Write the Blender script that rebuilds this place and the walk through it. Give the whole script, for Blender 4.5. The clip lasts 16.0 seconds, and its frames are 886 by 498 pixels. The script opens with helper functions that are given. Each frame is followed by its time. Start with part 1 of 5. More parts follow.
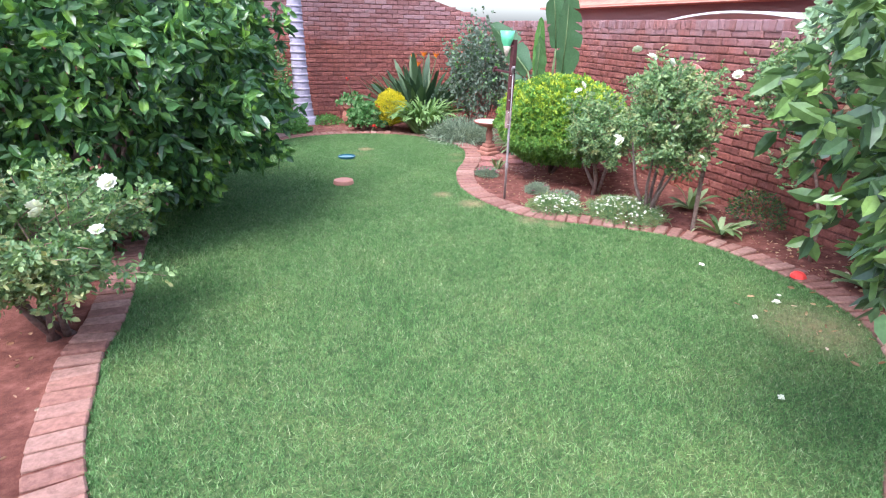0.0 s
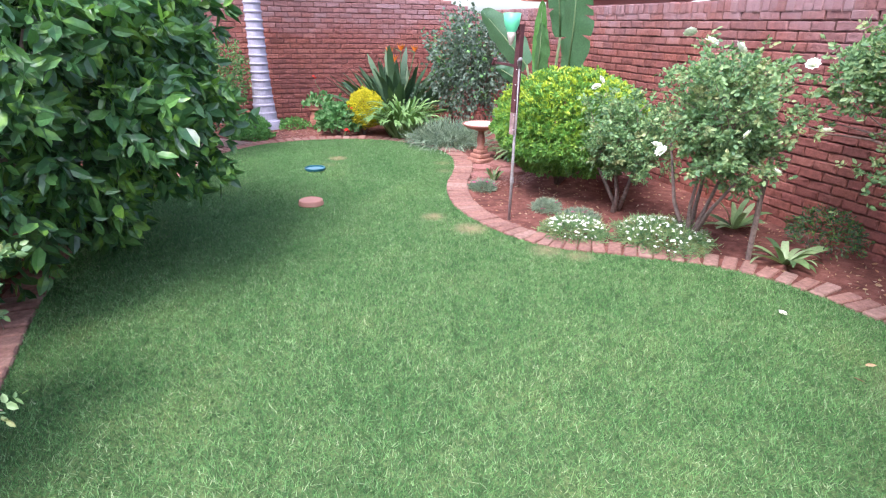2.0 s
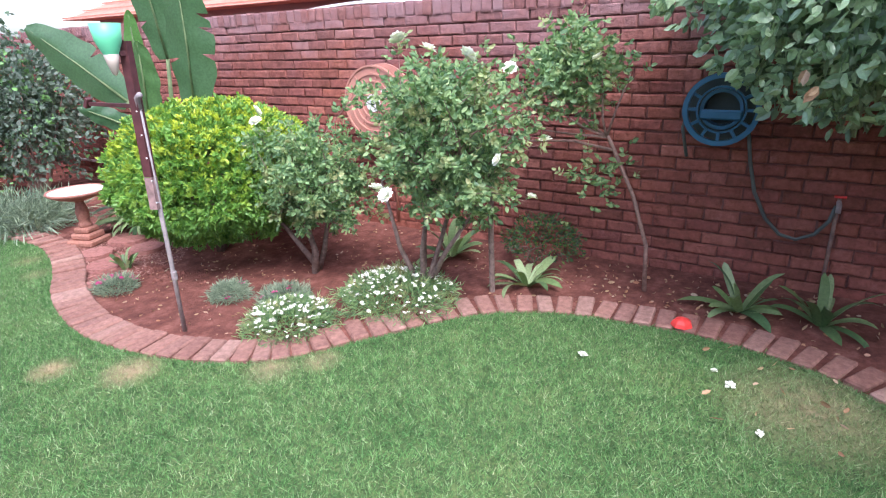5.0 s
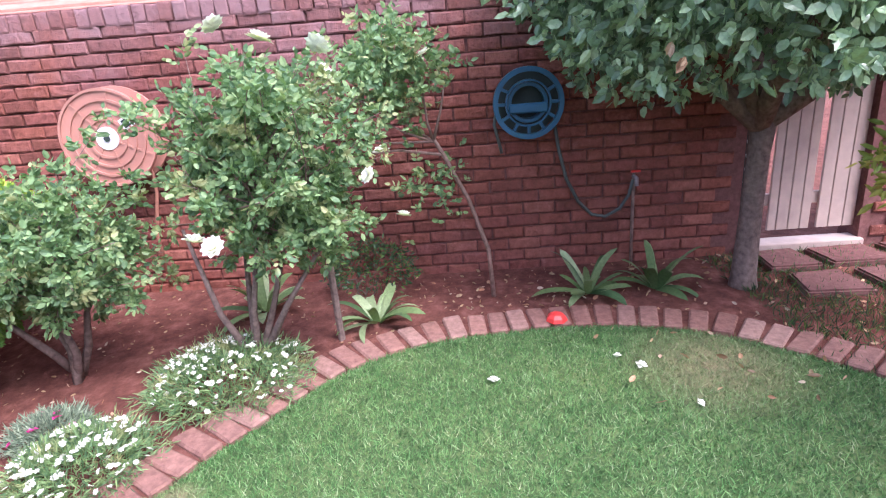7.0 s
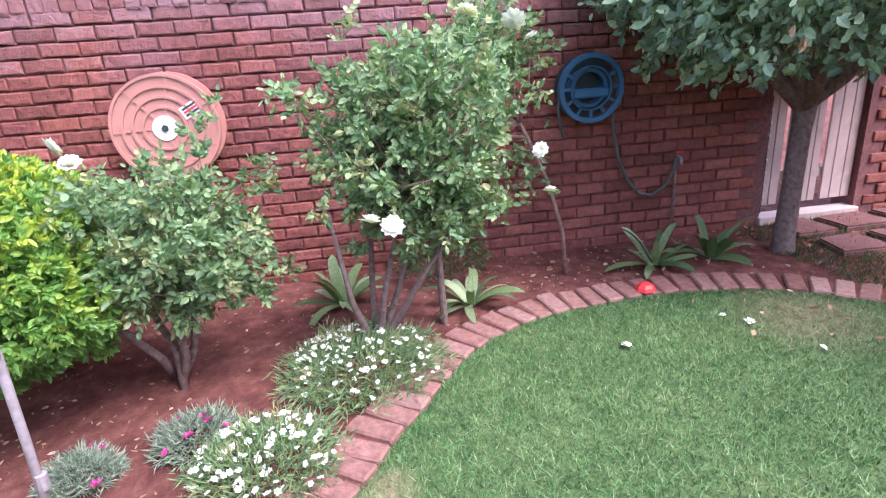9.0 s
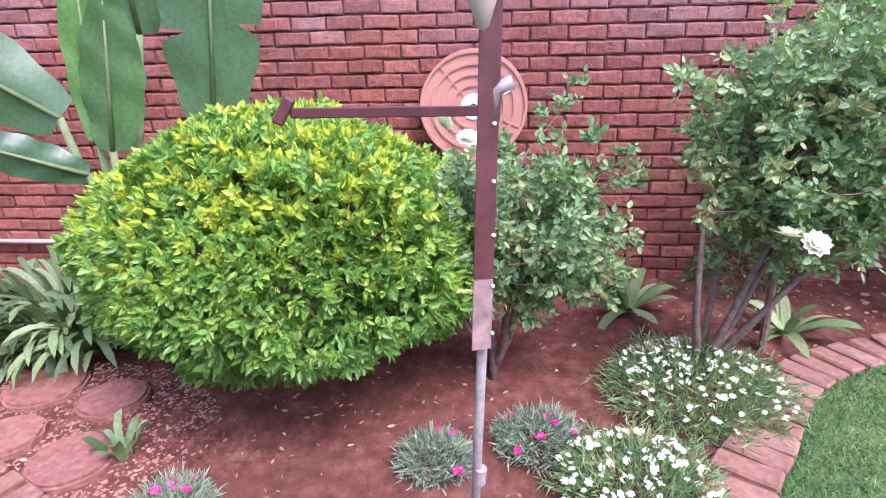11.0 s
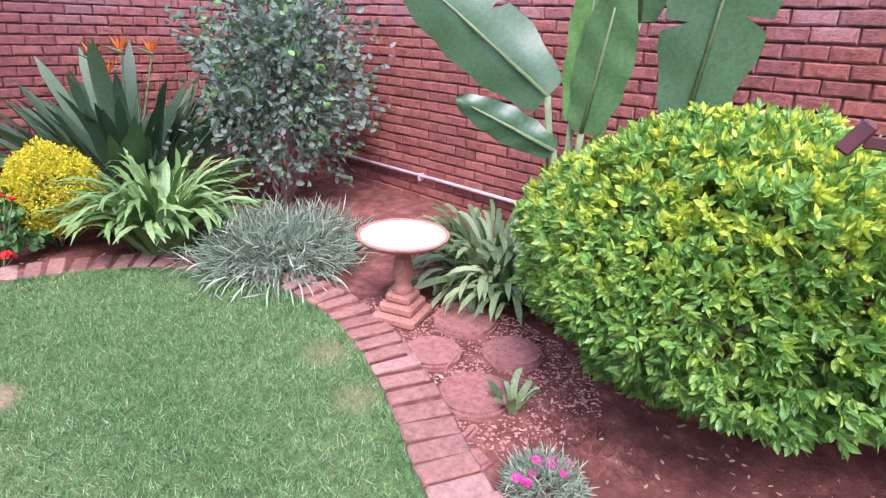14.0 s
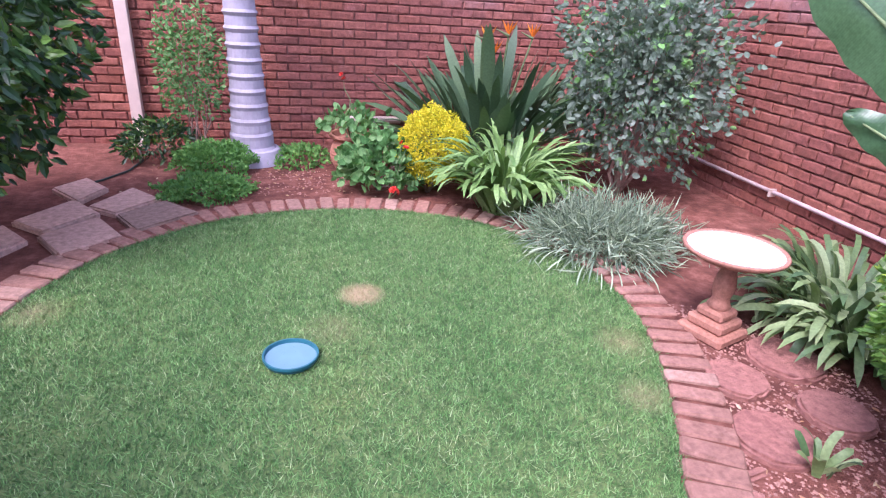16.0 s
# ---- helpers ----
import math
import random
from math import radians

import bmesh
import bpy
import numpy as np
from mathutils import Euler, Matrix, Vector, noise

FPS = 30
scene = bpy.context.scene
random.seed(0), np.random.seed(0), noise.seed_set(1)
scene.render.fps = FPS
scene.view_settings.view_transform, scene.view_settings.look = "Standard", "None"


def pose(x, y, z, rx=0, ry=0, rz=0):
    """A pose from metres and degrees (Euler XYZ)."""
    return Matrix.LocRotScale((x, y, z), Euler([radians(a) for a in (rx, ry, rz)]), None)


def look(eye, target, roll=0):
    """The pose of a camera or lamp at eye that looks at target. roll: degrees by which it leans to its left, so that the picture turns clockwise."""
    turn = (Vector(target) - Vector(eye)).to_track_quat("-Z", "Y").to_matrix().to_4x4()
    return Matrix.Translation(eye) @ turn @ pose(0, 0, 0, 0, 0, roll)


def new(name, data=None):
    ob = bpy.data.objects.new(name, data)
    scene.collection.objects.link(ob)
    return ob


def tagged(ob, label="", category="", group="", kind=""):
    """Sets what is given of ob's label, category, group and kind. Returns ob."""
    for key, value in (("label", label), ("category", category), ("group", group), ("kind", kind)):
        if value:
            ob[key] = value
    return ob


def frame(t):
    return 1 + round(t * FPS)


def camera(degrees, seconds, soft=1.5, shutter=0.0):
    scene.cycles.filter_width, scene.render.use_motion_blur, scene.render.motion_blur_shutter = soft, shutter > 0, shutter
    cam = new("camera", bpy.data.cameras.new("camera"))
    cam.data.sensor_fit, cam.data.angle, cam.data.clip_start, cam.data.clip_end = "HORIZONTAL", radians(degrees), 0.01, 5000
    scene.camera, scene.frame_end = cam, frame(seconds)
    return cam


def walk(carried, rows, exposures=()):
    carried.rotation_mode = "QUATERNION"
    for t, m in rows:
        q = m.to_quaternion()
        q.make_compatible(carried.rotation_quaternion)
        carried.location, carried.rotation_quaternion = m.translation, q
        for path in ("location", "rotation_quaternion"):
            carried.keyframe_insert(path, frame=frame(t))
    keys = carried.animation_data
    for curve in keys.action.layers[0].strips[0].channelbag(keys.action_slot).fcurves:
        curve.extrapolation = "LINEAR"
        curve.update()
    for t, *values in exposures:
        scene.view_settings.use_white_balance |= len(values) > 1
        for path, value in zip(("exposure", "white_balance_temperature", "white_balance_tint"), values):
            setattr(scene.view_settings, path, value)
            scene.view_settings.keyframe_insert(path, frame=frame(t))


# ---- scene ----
cam = camera(75.7, 16.0, soft=1.15)
PATH = [
    (0, (0.369, 1.394, 1.72), (0.908, 3.178, 0.994), 1.4),
    (0.5, (0.448, 1.602, 1.623), (0.96, 3.392, 0.893), 1.4),
    (1, (0.459, 1.878, 1.597), (0.97, 3.669, 0.867), 1.4),
    (1.5, (0.481, 2.202, 1.586), (1.05, 3.974, 0.854), 1.1),
    (2, (0.567, 2.567, 1.609), (1.186, 4.322, 0.876), 0.9),
    (2.5, (0.613, 2.851, 1.61), (1.287, 4.587, 0.88), 0.8),
    (3, (0.663, 3.096, 1.59), (1.519, 4.757, 0.877), 0.5),
    (3.5, (0.834, 3.363, 1.571), (1.891, 4.909, 0.869), -0.1),
    (4, (0.916, 3.584, 1.574), (2.151, 4.994, 0.878), -0.7),
    (4.5, (0.914, 3.807, 1.582), (2.34, 5.029, 0.894), -1.4),
    (4.7, (0.932, 3.885, 1.584), (2.429, 5.017, 0.893), -1.7),
    (6.8, (1.218, 4.772, 1.431), (3.105, 4.925, 0.786), -4.3),
    (7, (1.253, 4.863, 1.443), (3.144, 4.928, 0.795), -4.5),
    (7.5, (1.288, 5.032, 1.475), (3.175, 4.956, 0.815), -4.6),
    (8, (1.246, 5.321, 1.434), (3.123, 5.113, 0.775), -4.5),
    (8.2, (1.226, 5.449, 1.427), (3.096, 5.187, 0.767), -4.4),
    (10.3, (1.375, 6.585, 1.437), (3.243, 6.383, 0.754), -2.6),
    (10.5, (1.405, 6.674, 1.436), (3.28, 6.535, 0.753), -2.3),
    (11, (1.499, 6.877, 1.442), (3.372, 7.036, 0.761), -1.3),
    (11.5, (1.528, 6.964, 1.447), (3.349, 7.426, 0.759), -0.2),
    (12, (1.525, 7.003, 1.447), (3.289, 7.646, 0.758), 0.6),
    (12.5, (1.525, 7.032, 1.45), (3.232, 7.808, 0.753), 1.0),
    (13, (1.554, 7.077, 1.458), (3.184, 7.994, 0.749), 1.5),
    (13.5, (1.553, 7.127, 1.464), (3.069, 8.212, 0.74), 1.8),
    (14, (1.524, 7.147, 1.466), (2.886, 8.416, 0.733), 2.1),
    (14.5, (1.461, 7.135, 1.472), (2.634, 8.568, 0.718), 2.7),
    (15, (1.448, 7.071, 1.464), (2.353, 8.676, 0.687), 3.1),
    (15.5, (1.438, 7.023, 1.481), (2.126, 8.724, 0.684), 3.5),
    (16, (1.413, 7.058, 1.49), (1.862, 8.827, 0.672), 3.8),
]
walk(cam, [(t, look(e, g, r)) for t, e, g, r in PATH], [(0, 1.9, 5850, 15), (3, 1.95, 5850, 15), (4.5, 1.75, 5850, 16), (7, 2.0, 5800, 25), (10.5, 2.0, 5750, 31), (12, 1.82, 5750, 32), (16, 1.89, 5750, 31)])

# ---- light ----
SUN_EL, SUN_AZ = radians(56), radians(226)
world = bpy.data.worlds.new("world")
scene.world = world
world.use_nodes = True
wn = world.node_tree
sky = wn.nodes.new("ShaderNodeTexSky")
sky.sky_type, sky.sun_disc, sky.sun_elevation, sky.sun_rotation = "NISHITA", False, SUN_EL, SUN_AZ
sky.dust_density = 3.0
hsv = wn.nodes.new("ShaderNodeHueSaturation")
hsv.inputs["Saturation"].default_value = 0.75
wn.links.new(sky.outputs[0], hsv.inputs["Color"])
wn.links.new(hsv.outputs[0], wn.nodes["Background"].inputs[0])
wn.nodes["Background"].inputs[1].default_value = 0.15
sun = new("sun", bpy.data.lights.new("sun", "SUN"))
sun.data.energy, sun.data.angle, sun.data.color = 1.2, radians(25), (1.0, 0.96, 0.92)
sun_from = Vector((math.sin(SUN_AZ) * math.cos(SUN_EL), math.cos(SUN_AZ) * math.cos(SUN_EL), math.sin(SUN_EL)))
sun.matrix_world = look(sun_from * 30, (0, 0, 0))

rng = np.random.default_rng(7)


# ---- materials ----
class Mat:
    """A small node builder around one Principled material."""

    def __init__(self, name, rough=0.8, spec=0.3):
        self.m = bpy.data.materials.new(name)
        self.m.use_nodes = True
        self.t = self.m.node_tree
        self.b = self.t.nodes["Principled BSDF"]
        self.b.inputs["Roughness"].default_value = rough
        self.b.inputs["Specular IOR Level"].default_value = spec

    def node(self, kind, **values):
        n = self.t.nodes.new(kind)
        for k, v in values.items():
            n.inputs[k.replace("_", " ")].default_value = v
        return n

    def link(self, a, b):
        self.t.links.new(a, b)

    def coord(self):
        return self.node("ShaderNodeNewGeometry").outputs["Position"]

    def noise(self, scale, detail=4.0, rough=0.6, vec=None):
        n = self.node("ShaderNodeTexNoise", Scale=scale, Detail=detail, Roughness=rough)
        self.link(vec or self.coord(), n.inputs["Vector"])
        return n.outputs["Fac"]

    def ramp(self, fac, *stops):
        n = self.node("ShaderNodeValToRGB")
        while len(n.color_ramp.elements) < len(stops):
            n.color_ramp.elements.new(0.5)
        for e, (p, c) in zip(n.color_ramp.elements, stops):
            e.position, e.color = p, (*c, 1)
        self.link(fac, n.inputs[0])
        return n.outputs[0]

    def mix(self, fac, a, b, how="MIX"):
        n = self.node("ShaderNodeMix")
        n.data_type, n.blend_type = "RGBA", how
        for s, v in ((0, fac), (6, a), (7, b)):
            if isinstance(v, (float, int)):
                n.inputs[s].default_value = v
            elif isinstance(v, tuple):
                n.inputs[s].default_value = (*v, 1)
            else:
                self.link(v, n.inputs[s])
        return n.outputs[2]

    def math(self, how, a, b=0.0):
        n = self.node("ShaderNodeMath")
        n.operation = how
        for s, v in ((0, a), (1, b)):
            if isinstance(v, (float, int)):
                n.inputs[s].default_value = v
            else:
                self.link(v, n.inputs[s])
        return n.outputs[0]

    def chance(self):
        """A number of its own for each piece, joined or not."""
        a = self.node("ShaderNodeNewGeometry").outputs["Random Per Island"]
        b = self.node("ShaderNodeObjectInfo").outputs["Random"]
        return self.math("FRACT", self.math("ADD", a, b))

    def color(self, c):
        if isinstance(c, tuple):
            self.b.inputs["Base Color"].default_value = (*c, 1)
        else:
            self.link(c, self.b.inputs["Base Color"])
        return self

    def bump(self, fac, strength=0.4, distance=0.01):
        n = self.node("ShaderNodeBump", Strength=strength, Distance=distance)
        self.link(fac, n.inputs["Height"])
        self.link(n.outputs[0], self.b.inputs["Normal"])
        return self


def brick_mat(name, tones, dark, bump=0.6, mottled=False):
    m = Mat(name, 0.9, 0.2)
    base = m.ramp(m.chance(), *[(i / (len(tones) - 1), c) for i, c in enumerate(tones)])
    patch = m.ramp(m.noise(0.55, 3), (0.38, (0.0, 0.0, 0.0)), (0.62, (1.0, 1.0, 1.0)))
    base = m.mix(m.math("MULTIPLY", patch, 0.45), base, dark)
    grain = m.ramp(m.noise(28, 6, 0.7), (0.3, (0.62, 0.6, 0.6)), (0.7, (1.2, 1.18, 1.2)))
    base = m.mix(1.0, base, grain, "MULTIPLY")
    bloom = m.ramp(m.noise(7, 5, 0.7), (0.6, (0.0, 0.0, 0.0)), (0.78, (1.0, 1.0, 1.0)))
    base = m.mix(m.math("MULTIPLY", bloom, 0.25), base, (0.42, 0.27, 0.26))
    if mottled:
        # a paler, greyer tone towards the top, its lower edge broken by noise
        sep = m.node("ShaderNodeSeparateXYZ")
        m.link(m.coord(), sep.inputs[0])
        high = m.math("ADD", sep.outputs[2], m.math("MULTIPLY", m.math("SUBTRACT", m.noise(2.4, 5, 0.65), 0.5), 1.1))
        upper_grey = m.ramp(m.math("MULTIPLY", high, 0.5), (0.68, (0.0, 0.0, 0.0)), (0.92, (1.0, 1.0, 1.0)))
        base = m.mix(m.math("MULTIPLY", upper_grey, m.math("ADD", 0.3, m.math("MULTIPLY", m.chance(), 0.55))), base, (0.31, 0.195, 0.205))
    rock = m.math("ADD", m.noise(45, 8, 0.75), m.math("MULTIPLY", m.noise(15, 4, 0.6), 1.4))
    return m.color(base).bump(rock, bump, 0.012).m


def plain_mat(name, c, rough=0.6, spec=0.3, grain=25, vary=0.18, bump=0.15, metal=0.0):
    m = Mat(name, rough, spec)
    m.b.inputs["Metallic"].default_value = metal
    f = m.noise(grain, 5)
    lo, hi = tuple(x * (1 - vary) for x in c), tuple(min(1.0, x * (1 + vary)) for x in c)
    big = m.ramp(m.noise(2.2, 3), (0.35, (0.85, 0.85, 0.85)), (0.65, (1.08, 1.08, 1.08)))
    return m.color(m.mix(1.0, m.ramp(f, (0.3, lo), (0.7, hi)), big, "MULTIPLY")).bump(f, bump, 0.004).m


def leaf_mat(name, *tones, rough=0.5, clear=0.3, spec=0.35, top=None, top_from=0.5, top_to=1.0, tuft_at=(13.0, 0.46, 0.56)):
    """Leaves: each takes one of the tones; top: the colour of the young growth between two heights."""
    m = Mat(name, rough, spec)
    c = m.ramp(m.chance(), *[(i / max(1, len(tones) - 1), t) for i, t in enumerate(tones)])
    if top:
        sep = m.node("ShaderNodeSeparateXYZ")
        m.link(m.coord(), sep.inputs[0])
        up = m.node("ShaderNodeMapRange")
        m.link(m.math("ADD", sep.outputs[2], m.math("MULTIPLY", m.math("SUBTRACT", m.noise(3.5, 3), 0.5), 0.55)), up.inputs[0])
        up.inputs[1].default_value, up.inputs[2].default_value = top_from, top_to
        tuft = m.ramp(m.noise(tuft_at[0], 2), (tuft_at[1], (0.03, 0.03, 0.03)), (tuft_at[2], (1.0, 1.0, 1.0)))
        c = m.mix(m.math("MULTIPLY", m.math("MULTIPLY", up.outputs[0], tuft), m.math("ADD", 0.7, m.math("MULTIPLY", m.chance(), 0.3))), c, top)
    fine = m.ramp(m.noise(60, 2), (0.3, (0.8, 0.8, 0.8)), (0.7, (1.15, 1.15, 1.15)))
    c = m.mix(1.0, c, fine, "MULTIPLY")
    m.color(c)
    tr = m.node("ShaderNodeBsdfTranslucent")
    m.link(m.mix(1.0, c, (1.1, 1.25, 0.6), "MULTIPLY"), tr.inputs[0])
    mx = m.node("ShaderNodeMixShader")
    mx.inputs[0].default_value = clear
    m.link(m.b.outputs[0], mx.inputs[1])
    m.link(tr.outputs[0], mx.inputs[2])
    m.link(mx.outputs[0], m.t.nodes["Material Output"].inputs[0])
    return m.m


def soil_mat():
    m = Mat("red_soil", 0.95, 0.15)
    c = m.ramp(m.noise(9, 8, 0.7), (0.3, (0.1, 0.037, 0.03)), (0.5, (0.19, 0.074, 0.057)), (0.72, (0.34, 0.155, 0.12)))
    big = m.ramp(m.noise(1.3, 3), (0.35, (0.75, 0.72, 0.72)), (0.65, (1.1, 1.1, 1.1)))
    c = m.mix(1.0, c, big, "MULTIPLY")
    h = m.noise(70, 8, 0.8)
    return m.color(c).bump(h, 0.8, 0.02).m


PATCHES = [(1.66, 9.72, 0.14, 1.0), (2.09, 7.15, 0.14, 0.6), (2.29, 6.76, 0.18, 0.6), (2.66, 6.13, 0.17, 0.4), (2.84, 5.95, 0.13, 0.45), (2.85, 9.11, 0.15, 0.25), (2.74, 8.72, 0.14, 0.25), (3.55, 3.75, 0.45, 0.35), (0.14, 9.7, 0.16, 0.25), (1.5, 9.4, 0.16, 0.15)]


def lawn_mat(name, blades):
    m = Mat(name, 0.75, 0.2)
    if blades:
        c = m.ramp(m.chance(), (0.0, (0.045, 0.1, 0.035)), (0.45, (0.105, 0.23, 0.07)), (0.85, (0.19, 0.335, 0.125)), (1.0, (0.36, 0.41, 0.24)))
    else:
        c = m.ramp(m.noise(60, 5, 0.8), (0.35, (0.03, 0.065, 0.022)), (0.65, (0.13, 0.18, 0.065)))
    big = m.ramp(m.noise(1.6, 4), (0.33, (0.78, 0.87, 0.82)), (0.55, (1.0, 1.0, 1.0)), (0.74, (1.2, 1.08, 1.06)))
    c = m.mix(1.0, c, big, "MULTIPLY")
    clump = m.ramp(m.noise(13, 5, 0.7), (0.36, (0.74, 0.8, 0.76)), (0.64, (1.16, 1.12, 1.12)))
    c = m.mix(1.0, c, clump, "MULTIPLY")
    worn = 0.0
    ragged = m.math("MULTIPLY", m.math("SUBTRACT", m.noise(16, 5, 0.75), 0.52), 2.6)
    for x, y, r, s in PATCHES:
        d = m.node("ShaderNodeVectorMath")
        d.operation = "DISTANCE"
        m.link(m.coord(), d.inputs[0])
        d.inputs[1].default_value = (x, y, 0.02)
        near = m.math("MULTIPLY", m.math("SUBTRACT", 1.0, m.math("DIVIDE", d.outputs["Value"], r)), s)
        worn = m.math("MAXIMUM", worn, near)
    fac = m.math("MULTIPLY", m.math("MINIMUM", m.math("MAXIMUM", m.math("MULTIPLY", m.math("MULTIPLY", worn, m.math("ADD", 0.9, ragged)), 2.0), 0.0), 1.0), 0.7)
    return m.color(m.mix(fac, c, (0.44, 0.31, 0.2))).m


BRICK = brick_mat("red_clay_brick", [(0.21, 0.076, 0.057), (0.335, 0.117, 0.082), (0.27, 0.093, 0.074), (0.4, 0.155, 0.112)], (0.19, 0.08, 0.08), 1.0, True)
EDGE = brick_mat("edging_brick", [(0.25, 0.125, 0.1), (0.35, 0.19, 0.15), (0.29, 0.155, 0.125), (0.41, 0.26, 0.21)], (0.19, 0.1, 0.08), 0.6)
MORTAR = plain_mat("dark_mortar", (0.19, 0.09, 0.082), 0.95, 0.1, 40, 0.3, 0.6)
SOIL = soil_mat()
LAWN = lawn_mat("lawn_floor", False)
BLADE = lawn_mat("grass_blade", True)
STONE = brick_mat("stepping_stone", [(0.34, 0.155, 0.13), (0.4, 0.2, 0.165)], (0.3, 0.14, 0.12), 1.0)
SLAB = brick_mat("paving_slab", [(0.52, 0.33, 0.27), (0.6, 0.39, 0.32)], (0.42, 0.26, 0.21), 0.4)
# Darkened copy of the slab colour: the tree's shade is painted in.
SLAB_SHADE = brick_mat("shaded_paving_slab", [(0.19, 0.09, 0.08), (0.24, 0.125, 0.11)], (0.13, 0.065, 0.06), 0.4)
SLAB_TAN = brick_mat("tan_paving_slab", [(0.3, 0.2, 0.16), (0.34, 0.23, 0.19)], (0.2, 0.13, 0.11), 0.4)
BARK = plain_mat("grey_bark", (0.2, 0.145, 0.125), 0.9, 0.15, 35, 0.4, 0.8)
CANE = plain_mat("brown_cane", (0.26, 0.17, 0.14), 0.8, 0.2, 35, 0.35, 0.6)
PALM = plain_mat("palm_trunk_grey", (0.37, 0.335, 0.41), 0.85, 0.2, 14, 0.12, 0.25)
TERRA = plain_mat("terracotta", (0.38, 0.17, 0.12), 0.85, 0.2, 20, 0.2, 0.3)
PINKSTONE = plain_mat("sand_cast_stone", (0.34, 0.16, 0.12), 0.9, 0.2, 60, 0.25, 0.6)
BOWL = plain_mat("pale_bowl_glaze", (0.6, 0.54, 0.52), 0.6, 0.3, 12, 0.12, 0.1)
RUST = plain_mat("maroon_painted_steel", (0.09, 0.03, 0.032), 0.6, 0.35, 18, 0.3, 0.4)
RUSTY = plain_mat("rusted_bare_steel", (0.28, 0.18, 0.17), 0.8, 0.3, 22, 0.45, 0.6)
GALV = plain_mat("galvanised_pipe", (0.3, 0.26, 0.26), 0.5, 0.5, 30, 0.3, 0.2)
REEL = plain_mat("terracotta_plastic", (0.46, 0.22, 0.17), 0.45, 0.4, 6, 0.06, 0.02)
BLUE = plain_mat("blue_plastic", (0.035, 0.13, 0.22), 0.4, 0.45, 6, 0.15, 0.02)
TEAL = plain_mat("teal_dish_plastic", (0.02, 0.12, 0.16), 0.4, 0.4, 8, 0.15, 0.02)
WATER = plain_mat("pale_dish_inside", (0.12, 0.22, 0.28), 0.3, 0.6, 8, 0.08, 0.02)
WHITE = plain_mat("white_plastic", (0.72, 0.7, 0.7), 0.5, 0.4, 8, 0.05, 0.02)
CREAM = plain_mat("cream_painted_metal", (0.6, 0.46, 0.42), 0.5, 0.4, 12, 0.06, 0.05)
GATE = plain_mat("pale_pink_gate_board", (0.5, 0.39, 0.34), 0.65, 0.3, 10, 0.1, 0.1)
GREENP = plain_mat("mint_plastic", (0.16, 0.62, 0.34), 0.35, 0.4, 8, 0.06, 0.02)
CLEARP = plain_mat("milky_plastic", (0.52, 0.44, 0.36), 0.4, 0.5, 8, 0.06, 0.02)
RED = plain_mat("red_plastic", (0.75, 0.06, 0.05), 0.4, 0.4, 8, 0.08, 0.02)
HOSE = plain_mat("grey_green_hose", (0.1, 0.12, 0.11), 0.5, 0.4, 12, 0.2, 0.05)
BLACK = plain_mat("dark_rubber_hose", (0.035, 0.05, 0.045), 0.5, 0.35, 12, 0.2, 0.05)
ROOF = plain_mat("clay_roof_tile", (0.5, 0.22, 0.16), 0.8, 0.2, 8, 0.15, 0.3)
SHEET = plain_mat("white_roof_sheet", (0.8, 0.8, 0.82), 0.5, 0.3, 6, 0.04, 0.05)
PEBBLE = plain_mat("pebbles", (0.34, 0.18, 0.15), 0.85, 0.25, 30, 0.35, 0.4)
PETAL = leaf_mat("white_petals", (0.8, 0.78, 0.72), (0.86, 0.86, 0.84), rough=0.6, clear=0.25)
MAGENTA = leaf_mat("magenta_petals", (0.55, 0.02, 0.2), (0.7, 0.1, 0.35), rough=0.6, clear=0.2)
SCARLET = leaf_mat("scarlet_petals", (0.6, 0.03, 0.03), (0.7, 0.06, 0.04), rough=0.6, clear=0.2)
ORANGE = leaf_mat("orange_petals", (0.85, 0.28, 0.02), (0.8, 0.2, 0.02), rough=0.5, clear=0.2)
YELLOWC = plain_mat("yellow_centres", (0.65, 0.45, 0.04), 0.8)
DRY = leaf_mat("dry_leaves", (0.3, 0.18, 0.1), (0.5, 0.36, 0.22), (0.42, 0.2, 0.12), (0.55, 0.45, 0.35), rough=0.8, clear=0.15)
HEDGE = leaf_mat("glossy_hedge_leaf", (0.025, 0.075, 0.035), (0.045, 0.12, 0.045), (0.075, 0.18, 0.055), (0.12, 0.26, 0.07), rough=0.34, spec=0.55, clear=0.18, top=(0.26, 0.46, 0.07), top_from=-3.0, top_to=-1.0, tuft_at=(6.0, 0.54, 0.66))
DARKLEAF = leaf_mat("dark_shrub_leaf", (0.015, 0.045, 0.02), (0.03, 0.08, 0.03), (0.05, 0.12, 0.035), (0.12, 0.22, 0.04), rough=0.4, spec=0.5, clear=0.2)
TREELEAF = leaf_mat("citrus_leaf", (0.1, 0.17, 0.1), (0.19, 0.29, 0.17), (0.3, 0.44, 0.25), (0.44, 0.57, 0.34), rough=0.3, spec=0.6, clear=0.16)
NEARLEAF = leaf_mat("glossy_shrub_leaf", (0.05, 0.1, 0.05), (0.085, 0.16, 0.07), (0.15, 0.26, 0.08), (0.2, 0.32, 0.09), rough=0.3, spec=0.6, clear=0.2)
LIMELEAF = leaf_mat("yellow_green_leaf", (0.2, 0.3, 0.06), (0.36, 0.42, 0.08), (0.5, 0.46, 0.12), rough=0.5, clear=0.25)
